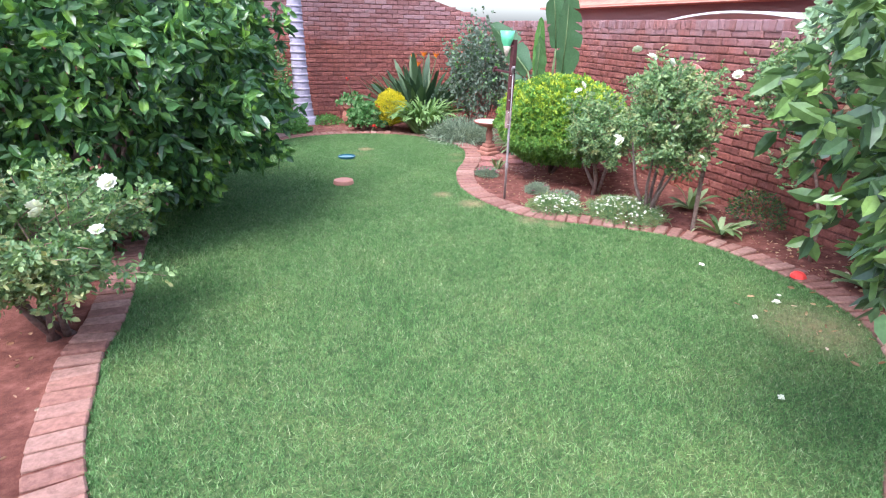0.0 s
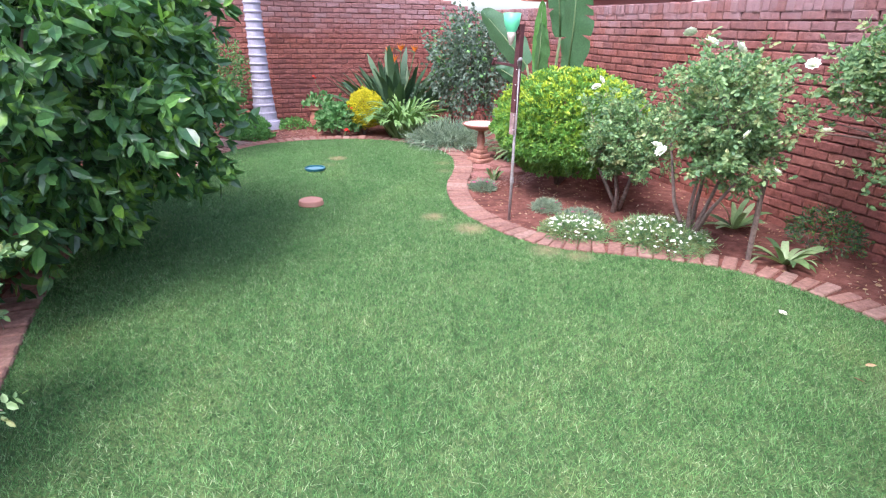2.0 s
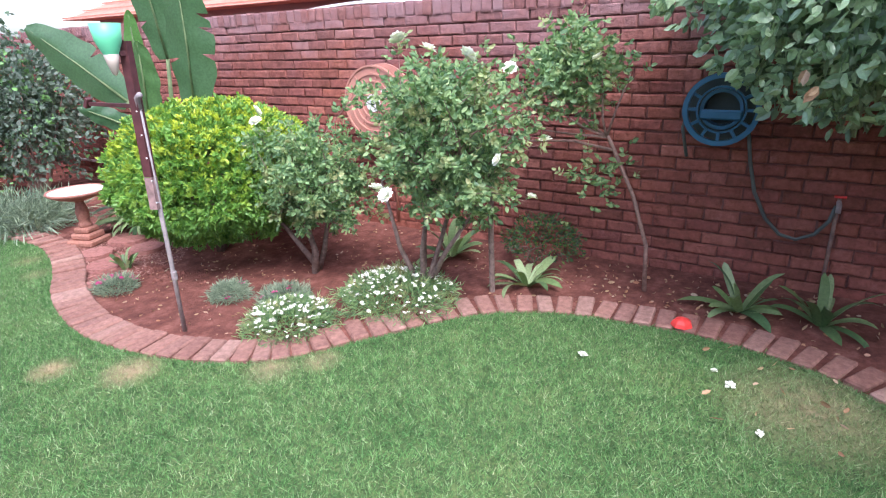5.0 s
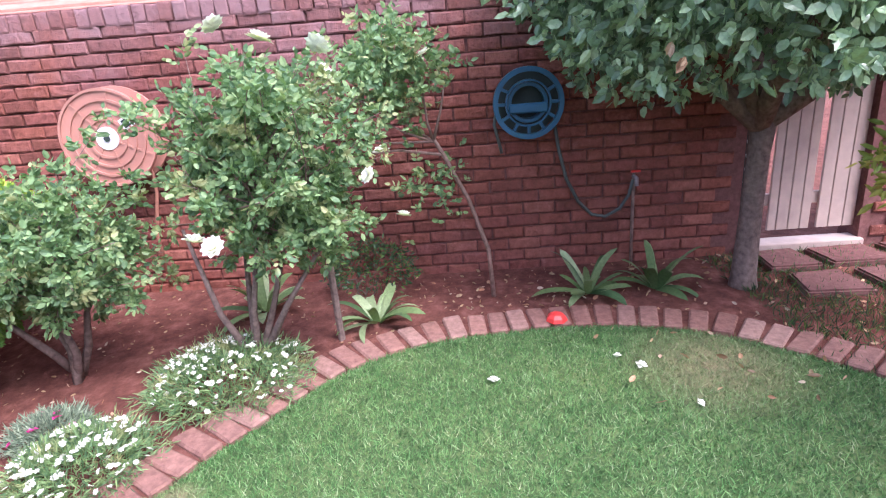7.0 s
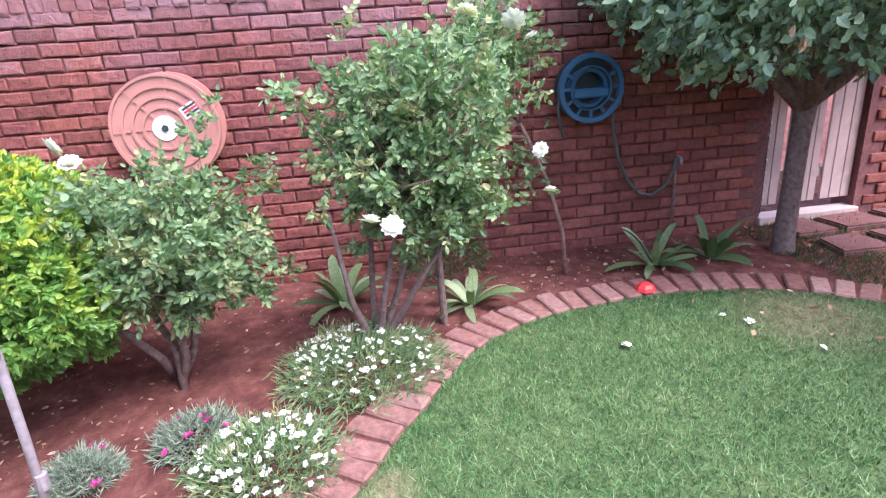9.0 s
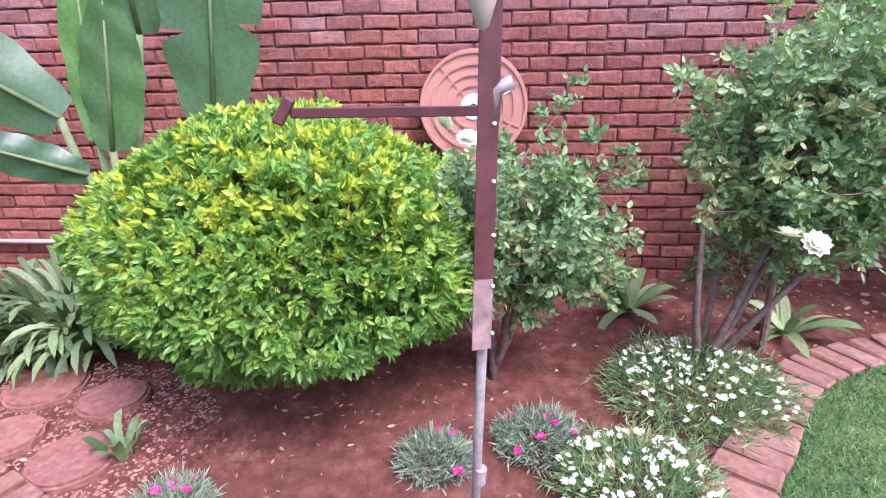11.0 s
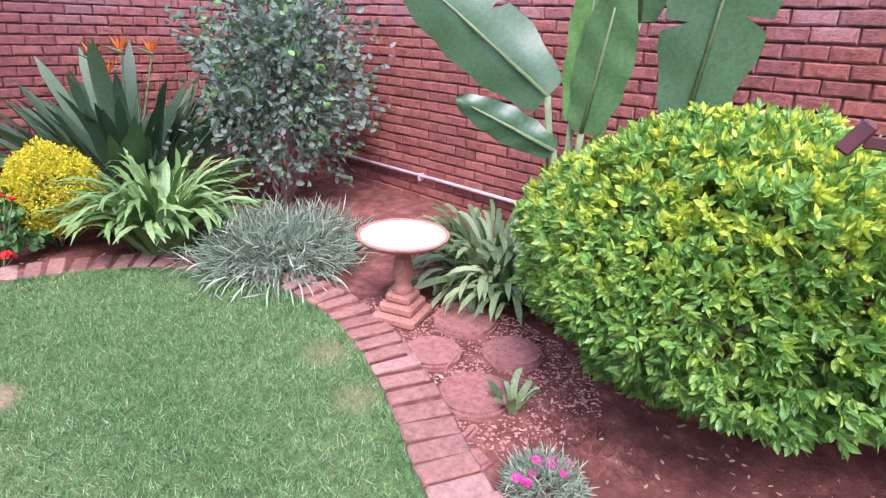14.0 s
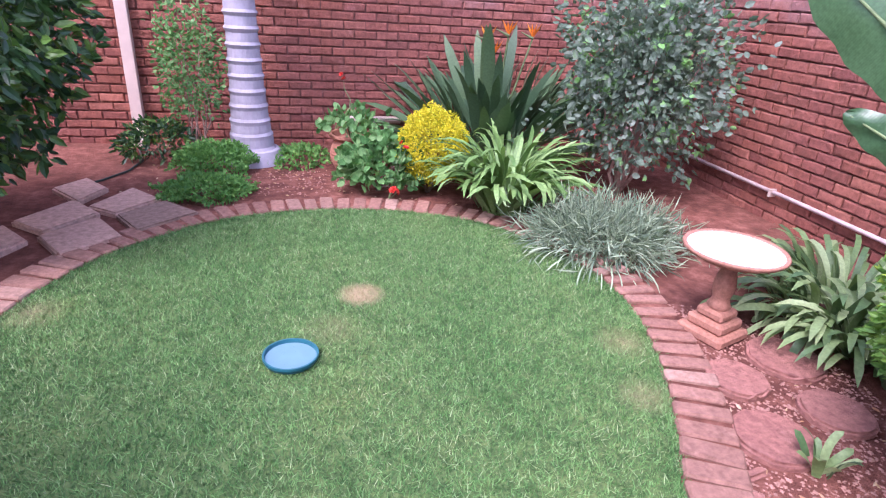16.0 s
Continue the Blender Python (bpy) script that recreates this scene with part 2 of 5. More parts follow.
ROSELEAF = leaf_mat("rose_leaf", (0.09, 0.175, 0.085), (0.155, 0.27, 0.125), (0.22, 0.35, 0.15), (0.3, 0.41, 0.19), rough=0.5, clear=0.28, top=(0.42, 0.42, 0.2), top_from=-3.0, top_to=-1.0, tuft_at=(7.0, 0.56, 0.68))
GOLD = leaf_mat("golden_duranta_leaf", (0.11, 0.25, 0.06), (0.14, 0.3, 0.065), (0.17, 0.35, 0.07), (0.21, 0.4, 0.08), rough=0.42, spec=0.45, clear=0.28, top=(0.6, 0.64, 0.05), top_from=0.42, top_to=1.2, tuft_at=(14.0, 0.47, 0.6))
YELLOW = leaf_mat("yellow_duranta_leaf", (0.4, 0.42, 0.02), (0.65, 0.55, 0.02), (0.75, 0.62, 0.04), rough=0.5, clear=0.35)
GREYLEAF = leaf_mat("grey_green_leaf", (0.11, 0.155, 0.11), (0.21, 0.28, 0.19), (0.36, 0.43, 0.3), rough=0.7, clear=0.15)
HIBLEAF = leaf_mat("grey_shrub_leaf", (0.06, 0.105, 0.07), (0.12, 0.165, 0.125), (0.14, 0.18, 0.14), (0.18, 0.21, 0.18), rough=0.6, clear=0.2, top=(0.17, 0.36, 0.1), top_from=-3.0, top_to=-1.0, tuft_at=(5.0, 0.56, 0.66))
STRAP = leaf_mat("agapanthus_leaf", (0.1, 0.19, 0.055), (0.16, 0.27, 0.08), (0.25, 0.37, 0.15), rough=0.45, clear=0.22)
STRAPDARK = leaf_mat("dark_strap_leaf", (0.065, 0.13, 0.055), (0.15, 0.23, 0.085), (0.32, 0.4, 0.21), rough=0.45, clear=0.2)
STREL = leaf_mat("strelitzia_leaf", (0.035, 0.075, 0.04), (0.06, 0.11, 0.055), (0.09, 0.15, 0.07), rough=0.45, clear=0.15)
BANANA = leaf_mat("wild_banana_leaf", (0.05, 0.115, 0.055), (0.08, 0.155, 0.07), (0.1, 0.24, 0.05), rough=0.33, clear=0.25, spec=0.55)
veins = BANANA.node_tree
tc, wv, bp = veins.nodes.new("ShaderNodeTexCoord"), veins.nodes.new("ShaderNodeTexWave"), veins.nodes.new("ShaderNodeBump")
wv.bands_direction, wv.inputs["Scale"].default_value, wv.inputs["Distortion"].default_value = "X", 32, 1.0
bp.inputs["Strength"].default_value, bp.inputs["Distance"].default_value = 0.14, 0.002
veins.links.new(tc.outputs["Object"], wv.inputs["Vector"])
veins.links.new(wv.outputs["Fac"], bp.inputs["Height"])
veins.links.new(bp.outputs[0], veins.nodes["Principled BSDF"].inputs["Normal"])
STALK = plain_mat("green_stalk", (0.14, 0.19, 0.085), 0.6, 0.3, 20, 0.25, 0.1)
COVER = leaf_mat("groundcover_leaf", (0.07, 0.2, 0.05), (0.12, 0.28, 0.07), (0.18, 0.36, 0.09), rough=0.6, clear=0.25)
GERLEAF = leaf_mat("geranium_leaf", (0.06, 0.17, 0.05), (0.11, 0.25, 0.08), (0.2, 0.34, 0.14), rough=0.6, clear=0.25)


# ---- mesh helpers ----
def to_mesh(name, verts, faces, material, smooth=False):
    me = bpy.data.meshes.new(name)
    if isinstance(faces, np.ndarray):
        n, k = faces.shape
        me.vertices.add(len(verts))
        me.vertices.foreach_set("co", np.asarray(verts, np.float32).ravel())
        me.loops.add(n * k)
        me.loops.foreach_set("vertex_index", faces.astype(np.int32).ravel())
        me.polygons.add(n)
        me.polygons.foreach_set("loop_start", np.arange(0, n * k, k, dtype=np.int32))
        me.update(calc_edges=True)
        me.validate()
    else:
        me.from_pydata([tuple(v) for v in verts], [], faces)
    me.materials.append(material)
    me.shade_smooth() if smooth else me.shade_flat()
    return me


def put(name, me, parent=None, m=None, label=""):
    ob = new(name, me)
    if parent:
        ob.parent = parent
    if m is not None:
        ob.matrix_basis = m
    return tagged(ob, label)


def part(name, geo, material, parent=None, label="", smooth=False, m=None):
    return put(name, to_mesh(name, geo[0], geo[1], material, smooth), parent, m, label)


def thing(name, at, label, category, group=""):
    ob = new(name)
    ob.location = at
    return tagged(ob, label, category, group)


def join(*geos):
    verts, faces, n = [], [], 0
    for v, f in geos:
        v = np.asarray(v, float)
        verts.append(v)
        faces += [tuple(int(i) + n for i in q) for q in f]
        n += len(v)
    return np.vstack(verts), faces


def join_np(geos):
    verts, faces, n = [], [], 0
    for v, f in geos:
        verts.append(v)
        faces.append(f + n)
        n += len(v)
    return np.vstack(verts), np.vstack(faces)


def box(x0, x1, y0, y1, z0, z1, bevel=0.0):
    bm = bmesh.new()
    bmesh.ops.create_cube(bm, size=1)
    for v in bm.verts:
        v.co = Vector(((x0 + x1) / 2 + v.co.x * (x1 - x0), (y0 + y1) / 2 + v.co.y * (y1 - y0), (z0 + z1) / 2 + v.co.z * (z1 - z0)))
    if bevel:
        bmesh.ops.bevel(bm, geom=list(bm.edges), offset=bevel, segments=1, affect="EDGES")
    bm.verts.index_update()
    out = [tuple(v.co) for v in bm.verts], [tuple(v.index for v in f.verts) for f in bm.faces]
    bm.free()
    return out


def tube(points, radii, n=8, cap=True):
    pts = [Vector(p) for p in points]
    if isinstance(radii, (int, float)):
        radii = [radii] * len(pts)
    verts, faces, side = [], [], None
    for i, p in enumerate(pts):
        d = (pts[min(i + 1, len(pts) - 1)] - pts[max(i - 1, 0)]).normalized()
        if side is None:
            side = d.cross(Vector((0, 0, 1)) if abs(d.z) < 0.9 else Vector((1, 0, 0))).normalized()
        side = (side - d * side.dot(d)).normalized()
        up = d.cross(side)
        for k in range(n):
            a = 2 * math.pi * k / n
            verts.append(tuple(p + (side * math.cos(a) + up * math.sin(a)) * radii[i]))
    for i in range(len(pts) - 1):
        for k in range(n):
            a, b = i * n + k, i * n + (k + 1) % n
            faces.append((a, b, b + n, a + n))
    if cap:
        faces.append(tuple(range(n))[::-1])
        faces.append(tuple(range((len(pts) - 1) * n, len(pts) * n)))
    return verts, faces


def lathe(profile, n=32, cx=0.0, cy=0.0):
    """Turns (radius, z) pairs round the upright axis; a radius of 0 closes it."""
    verts, faces = [], []
    for r, z in profile:
        for k in range(n):
            a = 2 * math.pi * k / n
            verts.append((cx + r * math.cos(a), cy + r * math.sin(a), z))
    for i in range(len(profile) - 1):
        for k in range(n):
            a, b = i * n + k, i * n + (k + 1) % n
            faces.append((a, b, b + n, a + n))
    return verts, faces


def unit(a):
    return a / np.maximum(np.linalg.norm(a, axis=1, keepdims=True), 1e-9)


LEAF_V = np.array([(0, 0, 0), (0.5, 0, -0.06), (1, 0, -0.02), (0.25, 0.38, 0.03), (0.65, 0.36, 0.02), (0.25, -0.38, 0.03), (0.65, -0.36, 0.02)])
LEAF_F = np.array([(0, 1, 3), (1, 4, 3), (1, 2, 4), (0, 5, 1), (1, 5, 6), (1, 6, 2)])
SLIM_V = np.array([(0, 0, 0), (0.5, 0, -0.03), (1, 0, 0), (0.45, 0.5, 0.02), (0.45, -0.5, 0.02)])
SLIM_F = np.array([(0, 1, 3), (1, 2, 3), (0, 4, 1), (1, 4, 2)])


def leaves(at, way, length, width, slim=False, r=None, spread=0.35):
    """One leaf at each place, growing along its way, with lengths and widths about those given."""
    r = r or rng
    n = len(at)
    way = unit(way + r.normal(0, spread, (n, 3)))
    side = unit(np.cross(way, unit(r.normal(0, 1, (n, 3)) * (1, 1, 0.35))))
    up = np.cross(side, way)
    flip = np.where(up[:, 2:] < 0, -1.0, 1.0)
    side, up = side * flip, up * flip
    s = length * r.uniform(0.6, 1.25, (n, 1))
    w = s * (width / length)
    lv, lf = (SLIM_V, SLIM_F) if slim else (LEAF_V, LEAF_F)
    v = at[:, None] + way[:, None] * (lv[None, :, :1] * s[:, None]) + side[:, None] * (lv[None, :, 1:2] * w[:, None]) + up[:, None] * (lv[None, :, 2:] * s[:, None])
    f = lf[None] + (np.arange(n) * len(lv))[:, None, None]
    return v.reshape(-1, 3), f.reshape(-1, 3)


def crown(centre, radii, n, length, width, depth=0.35, lumps=0.14, low=-1.0, slim=False, seed=1, droop=-0.1, wave=2.6, spread=0.85):
    """Leaves over a lumpy rounded body, thinning inwards."""
    r = np.random.default_rng(seed)
    d = unit(r.normal(0, 1, (int(n * 1.6), 3)))
    d = d[d[:, 2] > low][:n]
    bumps = np.array([noise.noise(Vector(x * wave) + Vector((seed * 3.1, 0, 0))) for x in d])
    fine = np.array([noise.noise(Vector(x * wave * 3) + Vector((0, seed * 1.7, 0))) for x in d])
    rad = (1 + lumps * 1.6 * bumps + lumps * 0.8 * fine) * (1 - depth * r.random(len(d)) ** 1.8)
    at = np.asarray(centre) + d * rad[:, None] * np.asarray(radii)
    return leaves(at, d + np.array((0, 0, droop)), length, width, slim, r, spread)


def shell(centre, radii, n, depth, lumps, low, seed, wave):
    """Twig ends over a lumpy rounded body, and the ways they point."""
    r = np.random.default_rng(seed)
    d = unit(r.normal(0, 1, (int(n * 1.6), 3)))
    d = d[d[:, 2] > low][:n]
    bumps = np.array([noise.noise(Vector(x * wave) + Vector((seed * 3.1, 0, 0))) + 0.6 * noise.noise(Vector(x * wave * 3.5)) for x in d])
    rad = (1 + lumps * 1.6 * bumps) * (1 - depth * r.random(len(d)) ** 1.8)
    return np.asarray(centre) + d * rad[:, None] * np.asarray(radii), d


def rosettes(tips, ways, n, length, width, seed=1, tilt=(0.5, 1.25), reach=0.008, slim=False, hang=0.0):
    """Leaves fanned out in a ring about the end of each twig."""
    r = np.random.default_rng(seed)
    tips, ways = np.asarray(tips, float), unit(np.asarray(ways, float))
    u = unit(np.cross(ways, unit(r.normal(0, 1, ways.shape))))
    v = np.cross(ways, u)
    a = (2 * math.pi * np.arange(n) / n)[None] + r.uniform(0, 6.28, (len(tips), 1)) + r.normal(0, 0.25, (len(tips), n))
    t = r.uniform(*tilt, (len(tips), n))[..., None]
    d = ways[:, None] * np.cos(t) + (u[:, None] * np.cos(a)[..., None] + v[:, None] * np.sin(a)[..., None]) * np.sin(t)
    d = (d + np.array((0, 0, -hang))).reshape(-1, 3)
    at = np.repeat(tips, n, 0) + r.normal(0, reach, (len(tips) * n, 3))
    return leaves(at, d, length, width, slim, r, 0.14)


def compound(at, way, rachis, length, width, seed=1):
    """Leaves of five leaflets, two pairs and one at the end."""
    r = np.random.default_rng(seed)
    way = unit(np.asarray(way) + r.normal(0, 0.3, (len(at), 3)))
    side = unit(np.cross(way, unit(r.normal(0, 0.5, (len(at), 3)) + (0, 0, 1))))
    size = r.uniform(0.7, 1.2, (len(at), 1))
    spots, dirs = [], []
    for f, s in ((0.4, 1), (0.4, -1), (0.72, 1), (0.72, -1), (1.0, 0)):
        spots.append(at + way * rachis * size * f)
        dirs.append(way * (0.55 if s else 1.0) + side * s * 0.8 + (0, 0, -0.1))
    return leaves(np.vstack(spots), np.vstack(dirs), length, width, False, r, 0.14)


def strap(length, width, rise, droop, n=8, fold=0.25, stalk=0.0, blunt=0.8):
    """A long arching blade from the origin towards +x; stalk: the share of it that is a narrow stem; blunt: where it starts to round off."""
    verts, faces, x, z, a = [], [], 0.0, 0.0, radians(rise)
    for i in range(n + 1):
        u = i / n
        w = width * 0.5 * (0.7 + 0.3 * min(1, u / 0.3))
        if stalk:
            w = width * 0.5 * (0.16 if u <= stalk else min(1.0, 0.3 + (u - stalk) / (1 - stalk) * 2.4))
        if u > blunt:
            w *= math.sqrt(max(0.004, 1 - ((u - blunt) / (1 - blunt)) ** 2))
        verts += [(x, -w, z + w * fold), (x, 0, z), (x, w, z + w * fold)]
        x += length / n * math.cos(a)
        z += length / n * math.sin(a)
        a -= radians(droop) / n * (0.15 + 1.7 * u)
    for i in range(n):
        k = 3 * i
        faces += [(k, k + 1, k + 4, k + 3), (k + 1, k + 2, k + 5, k + 4)]
    return verts, faces


def flat_curve(points, step):
    """Even steps along a smooth closed or open line through the points: places and headings."""
    p = np.asarray(points, float)
    fine = []
    for i in range(len(p) - 1):
        a, b, c, d = p[max(i - 1, 0)], p[i], p[i + 1], p[min(i + 2, len(p) - 1)]
        for u in np.linspace(0, 1, 24, endpoint=False):
            fine.append(0.5 * (2 * b + (c - a) * u + (2 * a - 5 * b + 4 * c - d) * u * u + (3 * b - a - 3 * c + d) * u ** 3))
    fine = np.array(fine + [p[-1]])
    s = np.concatenate([[0], np.cumsum(np.linalg.norm(np.diff(fine, axis=0), axis=1))])
    at = np.arange(step / 2, s[-1], step)
    q = np.stack([np.interp(at, s, fine[:, k]) for k in (0, 1)], 1)
    e = 0.02
    t = np.stack([np.interp(at + e, s, fine[:, k]) - np.interp(at - e, s, fine[:, k]) for k in (0, 1)], 1)
    return q, t / np.linalg.norm(t, axis=1, keepdims=True)


def inside(pts, poly):
    x, y = pts[:, 0], pts[:, 1]
    hit = np.zeros(len(pts), bool)
    for (x0, y0), (x1, y1) in zip(poly, np.roll(poly, -1, 0)):
        cross = ((y0 > y) != (y1 > y)) & (x < (x1 - x0) * (y - y0) / (y1 - y0 + 1e-12) + x0)
        hit ^= cross
    return hit


# ---- plan ----
WALL_X, WALL_Y = 4.95, 12.95
RIGHT = [(1.95, 1.0), (2.0, 1.7), (2.25, 2.25), (2.6, 2.6), (3.0, 2.88), (3.34, 3.13), (3.61, 3.37), (3.84, 3.67), (3.95, 4.0), (3.99, 4.34), (3.97, 4.64), (3.93, 4.95),
         (3.82, 5.24), (3.65, 5.47), (3.47, 5.62), (3.26, 5.76), (3.09, 5.89), (2.88, 6.02), (2.68, 6.2), (2.53, 6.45), (2.42, 6.8), (2.37, 7.15),
         (2.38, 7.5), (2.46, 7.85), (2.58, 8.2), (2.74, 8.5), (2.88, 8.8), (2.98, 9.07), (3.06, 9.4), (3.05, 9.81)]
BACK = [(2.9, 10.22), (2.63, 10.62), (2.22, 10.87), (1.7, 10.99), (1.22, 10.96), (0.86, 10.85), (0.55, 10.63), (0.3, 10.36), (0.16, 10.1), (0.06, 9.85), (0.0, 9.6)]
LEFT = [(-0.15, 9.1), (-0.4, 8.5), (-0.6, 7.8), (-0.7, 7.0), (-0.68, 6.2), (-0.62, 5.5), (-0.58, 4.9), (-0.6, 4.5), (-0.57, 4.2), (-0.51, 3.75), (-0.42, 3.4),
        (-0.25, 2.9), (-0.1, 2.3), (-0.1, 1.6), (0.0, 1.0)]
OUTLINE = RIGHT + BACK + LEFT
lawn_line, _ = flat_curve(OUTLINE + [(0.9, 0.6), (1.95, 1.0)], 0.12)

# ---- ground ----
ground = part("ground", ([(-120, -120, 0), (120, -120, 0), (120, 120, 0), (-120, 120, 0)], [(0, 1, 2, 3)]), SOIL)
tagged(ground, "bare red-brown garden soil reaching out under the whole place", "soil", kind="structure")
lawn = part("lawn", ([(x, y, 0.012) for x, y in lawn_line], [tuple(range(len(lawn_line)))]), LAWN)
tagged(lawn, "mown green lawn in a curving outline between brick-edged beds", "lawn", kind="structure")


# ---- walls ----
def brick_shape(w, h, d, r, rough=0.004):
    """A brick whose face, towards -x, is split rock: w along y, h up, d deep, from its face's middle."""
    ny, nz = 5, 3
    v, f = [], []
    for j in range(nz + 1):
        for i in range(ny + 1):
            edge = i in (0, ny) or j in (0, nz)
            out = r.uniform(0.0, rough * 0.4) if edge else r.uniform(rough, rough * 2.0)
            tight = (0, 0.045, 0.37, 0.63, 0.955, 1)[i], (0, 0.13, 0.87, 1)[j]
            v.append((-out, tight[0] * w - w / 2 + r.uniform(-0.0025, 0.0025), (tight[1] - 0.5) * h + r.uniform(-0.003, 0.003)))
    for j in range(nz):
        for i in range(ny):
            a = j * (ny + 1) + i
            f += [(a, a + ny + 2, a + 1), (a, a + ny + 1, a + ny + 2)]
    k = len(v)
    v += [(d, -w / 2, -h / 2), (d, w / 2, -h / 2), (d, -w / 2, h / 2), (d, w / 2, h / 2)]
    bl, br, tl, tr = 0, ny, nz * (ny + 1), nz * (ny + 1) + ny
    for a, b, c, e in ((bl, br, k + 1, k), (tr, tl, k + 2, k + 3), (tl, bl, k, k + 2), (br, tr, k + 3, k + 1)):
        f += [(a, b, c), (a, c, e)]
    return np.array(v), np.array(f)


BW, BH, PITCH, RISE = 0.2015, 0.0715, 0.211, 0.081
brng = np.random.default_rng(3)
SHAPES = [brick_shape(BW, BH, 0.05, brng) for _ in range(10)]
HEADS = [brick_shape(0.078, 0.108, 0.1, brng) for _ in range(5)]
BRICK_MESH = [to_mesh("brick", v, f, BRICK) for v, f in SHAPES]


def brick_wall(name, frame_m, length, top_at, near, label, holes=(), near_count=300, coped=False):
    """Courses along local +y from the origin, faces towards -x. top_at(y) gives the height there; near: the (y, z) about which bricks are pieces of their own."""
    wall = part(name, wall_core(length, top_at, holes), MORTAR, m=frame_m)
    tagged(wall, label, "brick wall", kind="structure")
    r = np.random.default_rng(len(name))
    spots = []
    for c in range(int(max(top_at(0), top_at(length), top_at(length / 2)) / RISE) + 1):
        z = (c + 0.5) * RISE - 0.02
        y = -(c % 2) * PITCH / 2 + PITCH / 2
        while y < length:
            if z + BH / 2 < top_at(y) - (0.09 if coped else -0.03) and not any(a < y + BW * 0.45 and y - BW * 0.45 < b and z < h for a, b, h in holes):
                spots.append((y, z))
            y += PITCH
    spots.sort(key=lambda s: abs(s[0] - near[0]) + abs(s[1] - near[1]) * 0.5)
    rest = []
    for y in np.arange(0.04, length, 0.085) if coped else ():
        v, f = HEADS[int(r.integers(5))]
        rest.append((v + np.array((r.uniform(-0.012, 0.0), y + r.uniform(-0.003, 0.003), top_at(y) - 0.048 + r.uniform(-0.004, 0.004))), f))
    for i, (y, z) in enumerate(spots):
        k = int(r.integers(len(SHAPES)))
        m = Matrix.Translation((r.uniform(-0.006, 0.004), y + r.uniform(-0.003, 0.003), z + r.uniform(-0.002, 0.002))) @ Matrix.Rotation(r.uniform(-0.012, 0.012), 4, "X")
        if i < near_count:
            put("brick", BRICK_MESH[k], wall, m)
        else:
            v, f = SHAPES[k]
            rest.append((v @ np.array(m.to_3x3()).T + np.array(m.translation), f))
    if rest:
        ob = part("brickwork", join_np(rest), BRICK, wall)
        tagged(ob, kind="stuff")
    return wall


def wall_core(length, top_at, holes):
    cuts = sorted({0.0, length, *[c for a, b, _ in holes for c in (a, b)], *np.linspace(0, length, 25)})
    geos = []
    for a, b in zip(cuts, cuts[1:]):
        mid = (a + b) / 2
        base = max([h for p, q, h in holes if p < mid < q] or [0])
        ta, tb = top_at(a + 1e-4), top_at(b - 1e-4)
        if min(ta, tb) <= base:
            continue
        v = [(x, y, z) for y, t in ((a, ta), (b, tb)) for x, z in ((0.012, base - (0.1 if base == 0 else 0)), (0.22, base - (0.1 if base == 0 else 0)), (0.22, t), (0.012, t))]
        geos.append((v, [(0, 1, 2, 3), (7, 6, 5, 4), (0, 4, 5, 1), (1, 5, 6, 2), (2, 6, 7, 3), (3, 7, 4, 0)]))
    return join(*geos)


GATE_Y0, GATE_Y1, GATE_TOP = 2.18, 2.98, 1.85
START = -2.0


def east_top(y):
    return 1.85


wall_east = brick_wall("wall_east", pose(WALL_X, START, 0), WALL_Y - START, east_top, (7.2 - START, 1.2),
                       "long garden wall of rock-faced red brick, paler and greyer along its top", [(GATE_Y0 - START, GATE_Y1 - START, GATE_TOP)], coped=True)


def north_top(y):
    x = WALL_X - y
    return 1.78 if x > 4.9 else 2.85 if x < 1.4 else 1.78 + (4.9 - x) * 0.306


wall_north = brick_wall("wall_north", pose(WALL_X, WALL_Y, 0, 0, 0, 90), 9.0, north_top, (3.4, 1.0),
                        "tall wall of rock-faced red brick behind the flower bed, its top sloping down to the corner")
wall_west = brick_wall("wall_west", pose(-4.0, WALL_Y, 0, 0, 0, 180), 14.95, lambda y: 2.4, (3, 1.2), "red brick house wall behind the hedge", near_count=0)
wall_south = brick_wall("wall_south", pose(-4.0, START, 0, 0, 0, 270), 8.95, lambda y: 2.4, (3, 1.2), "red brick house wall closing the garden", near_count=0)


# ---- small structure on the walls ----
def plant_stems(parent, base, tips, radius, name="branch", seed=1, material=None):
    """Bent woody stems from the base to each tip, as one mesh each."""
    r = np.random.default_rng(seed)
    for tip in tips:
        b, t = Vector(base), Vector(tip)
        pts = [b.lerp(t, u) + Vector(r.normal(0, 0.035, 3)) * (u * (1 - u) * 4) for u in np.linspace(0, 1, 6)]
        pts[0], pts[-1] = b, t
        part(name, tube(pts, [radius * (1 - 0.75 * u) for u in np.linspace(0, 1, 6)], 7), material or BARK, parent, smooth=True)


def rosette_flower(petals, radius, cup, seed):
    r = np.random.default_rng(seed)
    geos = []
    for ring in range(3):
        for i in range(petals):
            a = 2 * math.pi * (i + ring * 0.37) / petals + r.normal(0, 0.08)
            L, w = radius * (1 - ring * 0.25), radius * 0.42 * (1 - ring * 0.2)
            lift = cup * (0.25 + ring * 0.5)
            c, s = math.cos(a), math.sin(a)
            pts = [(0, 0, 0), (L * 0.6, -w, L * lift), (L, 0, L * lift * 1.1 + r.normal(0, 0.003)), (L * 0.6, w, L * lift), (L * 0.55, 0, L * lift * 0.5)]
            geos.append(([(x * c - y * s, x * s + y * c, z) for x, y, z in pts], [(0, 1, 4), (1, 2, 4), (2, 3, 4), (3, 0, 4)]))
    return join(*geos)


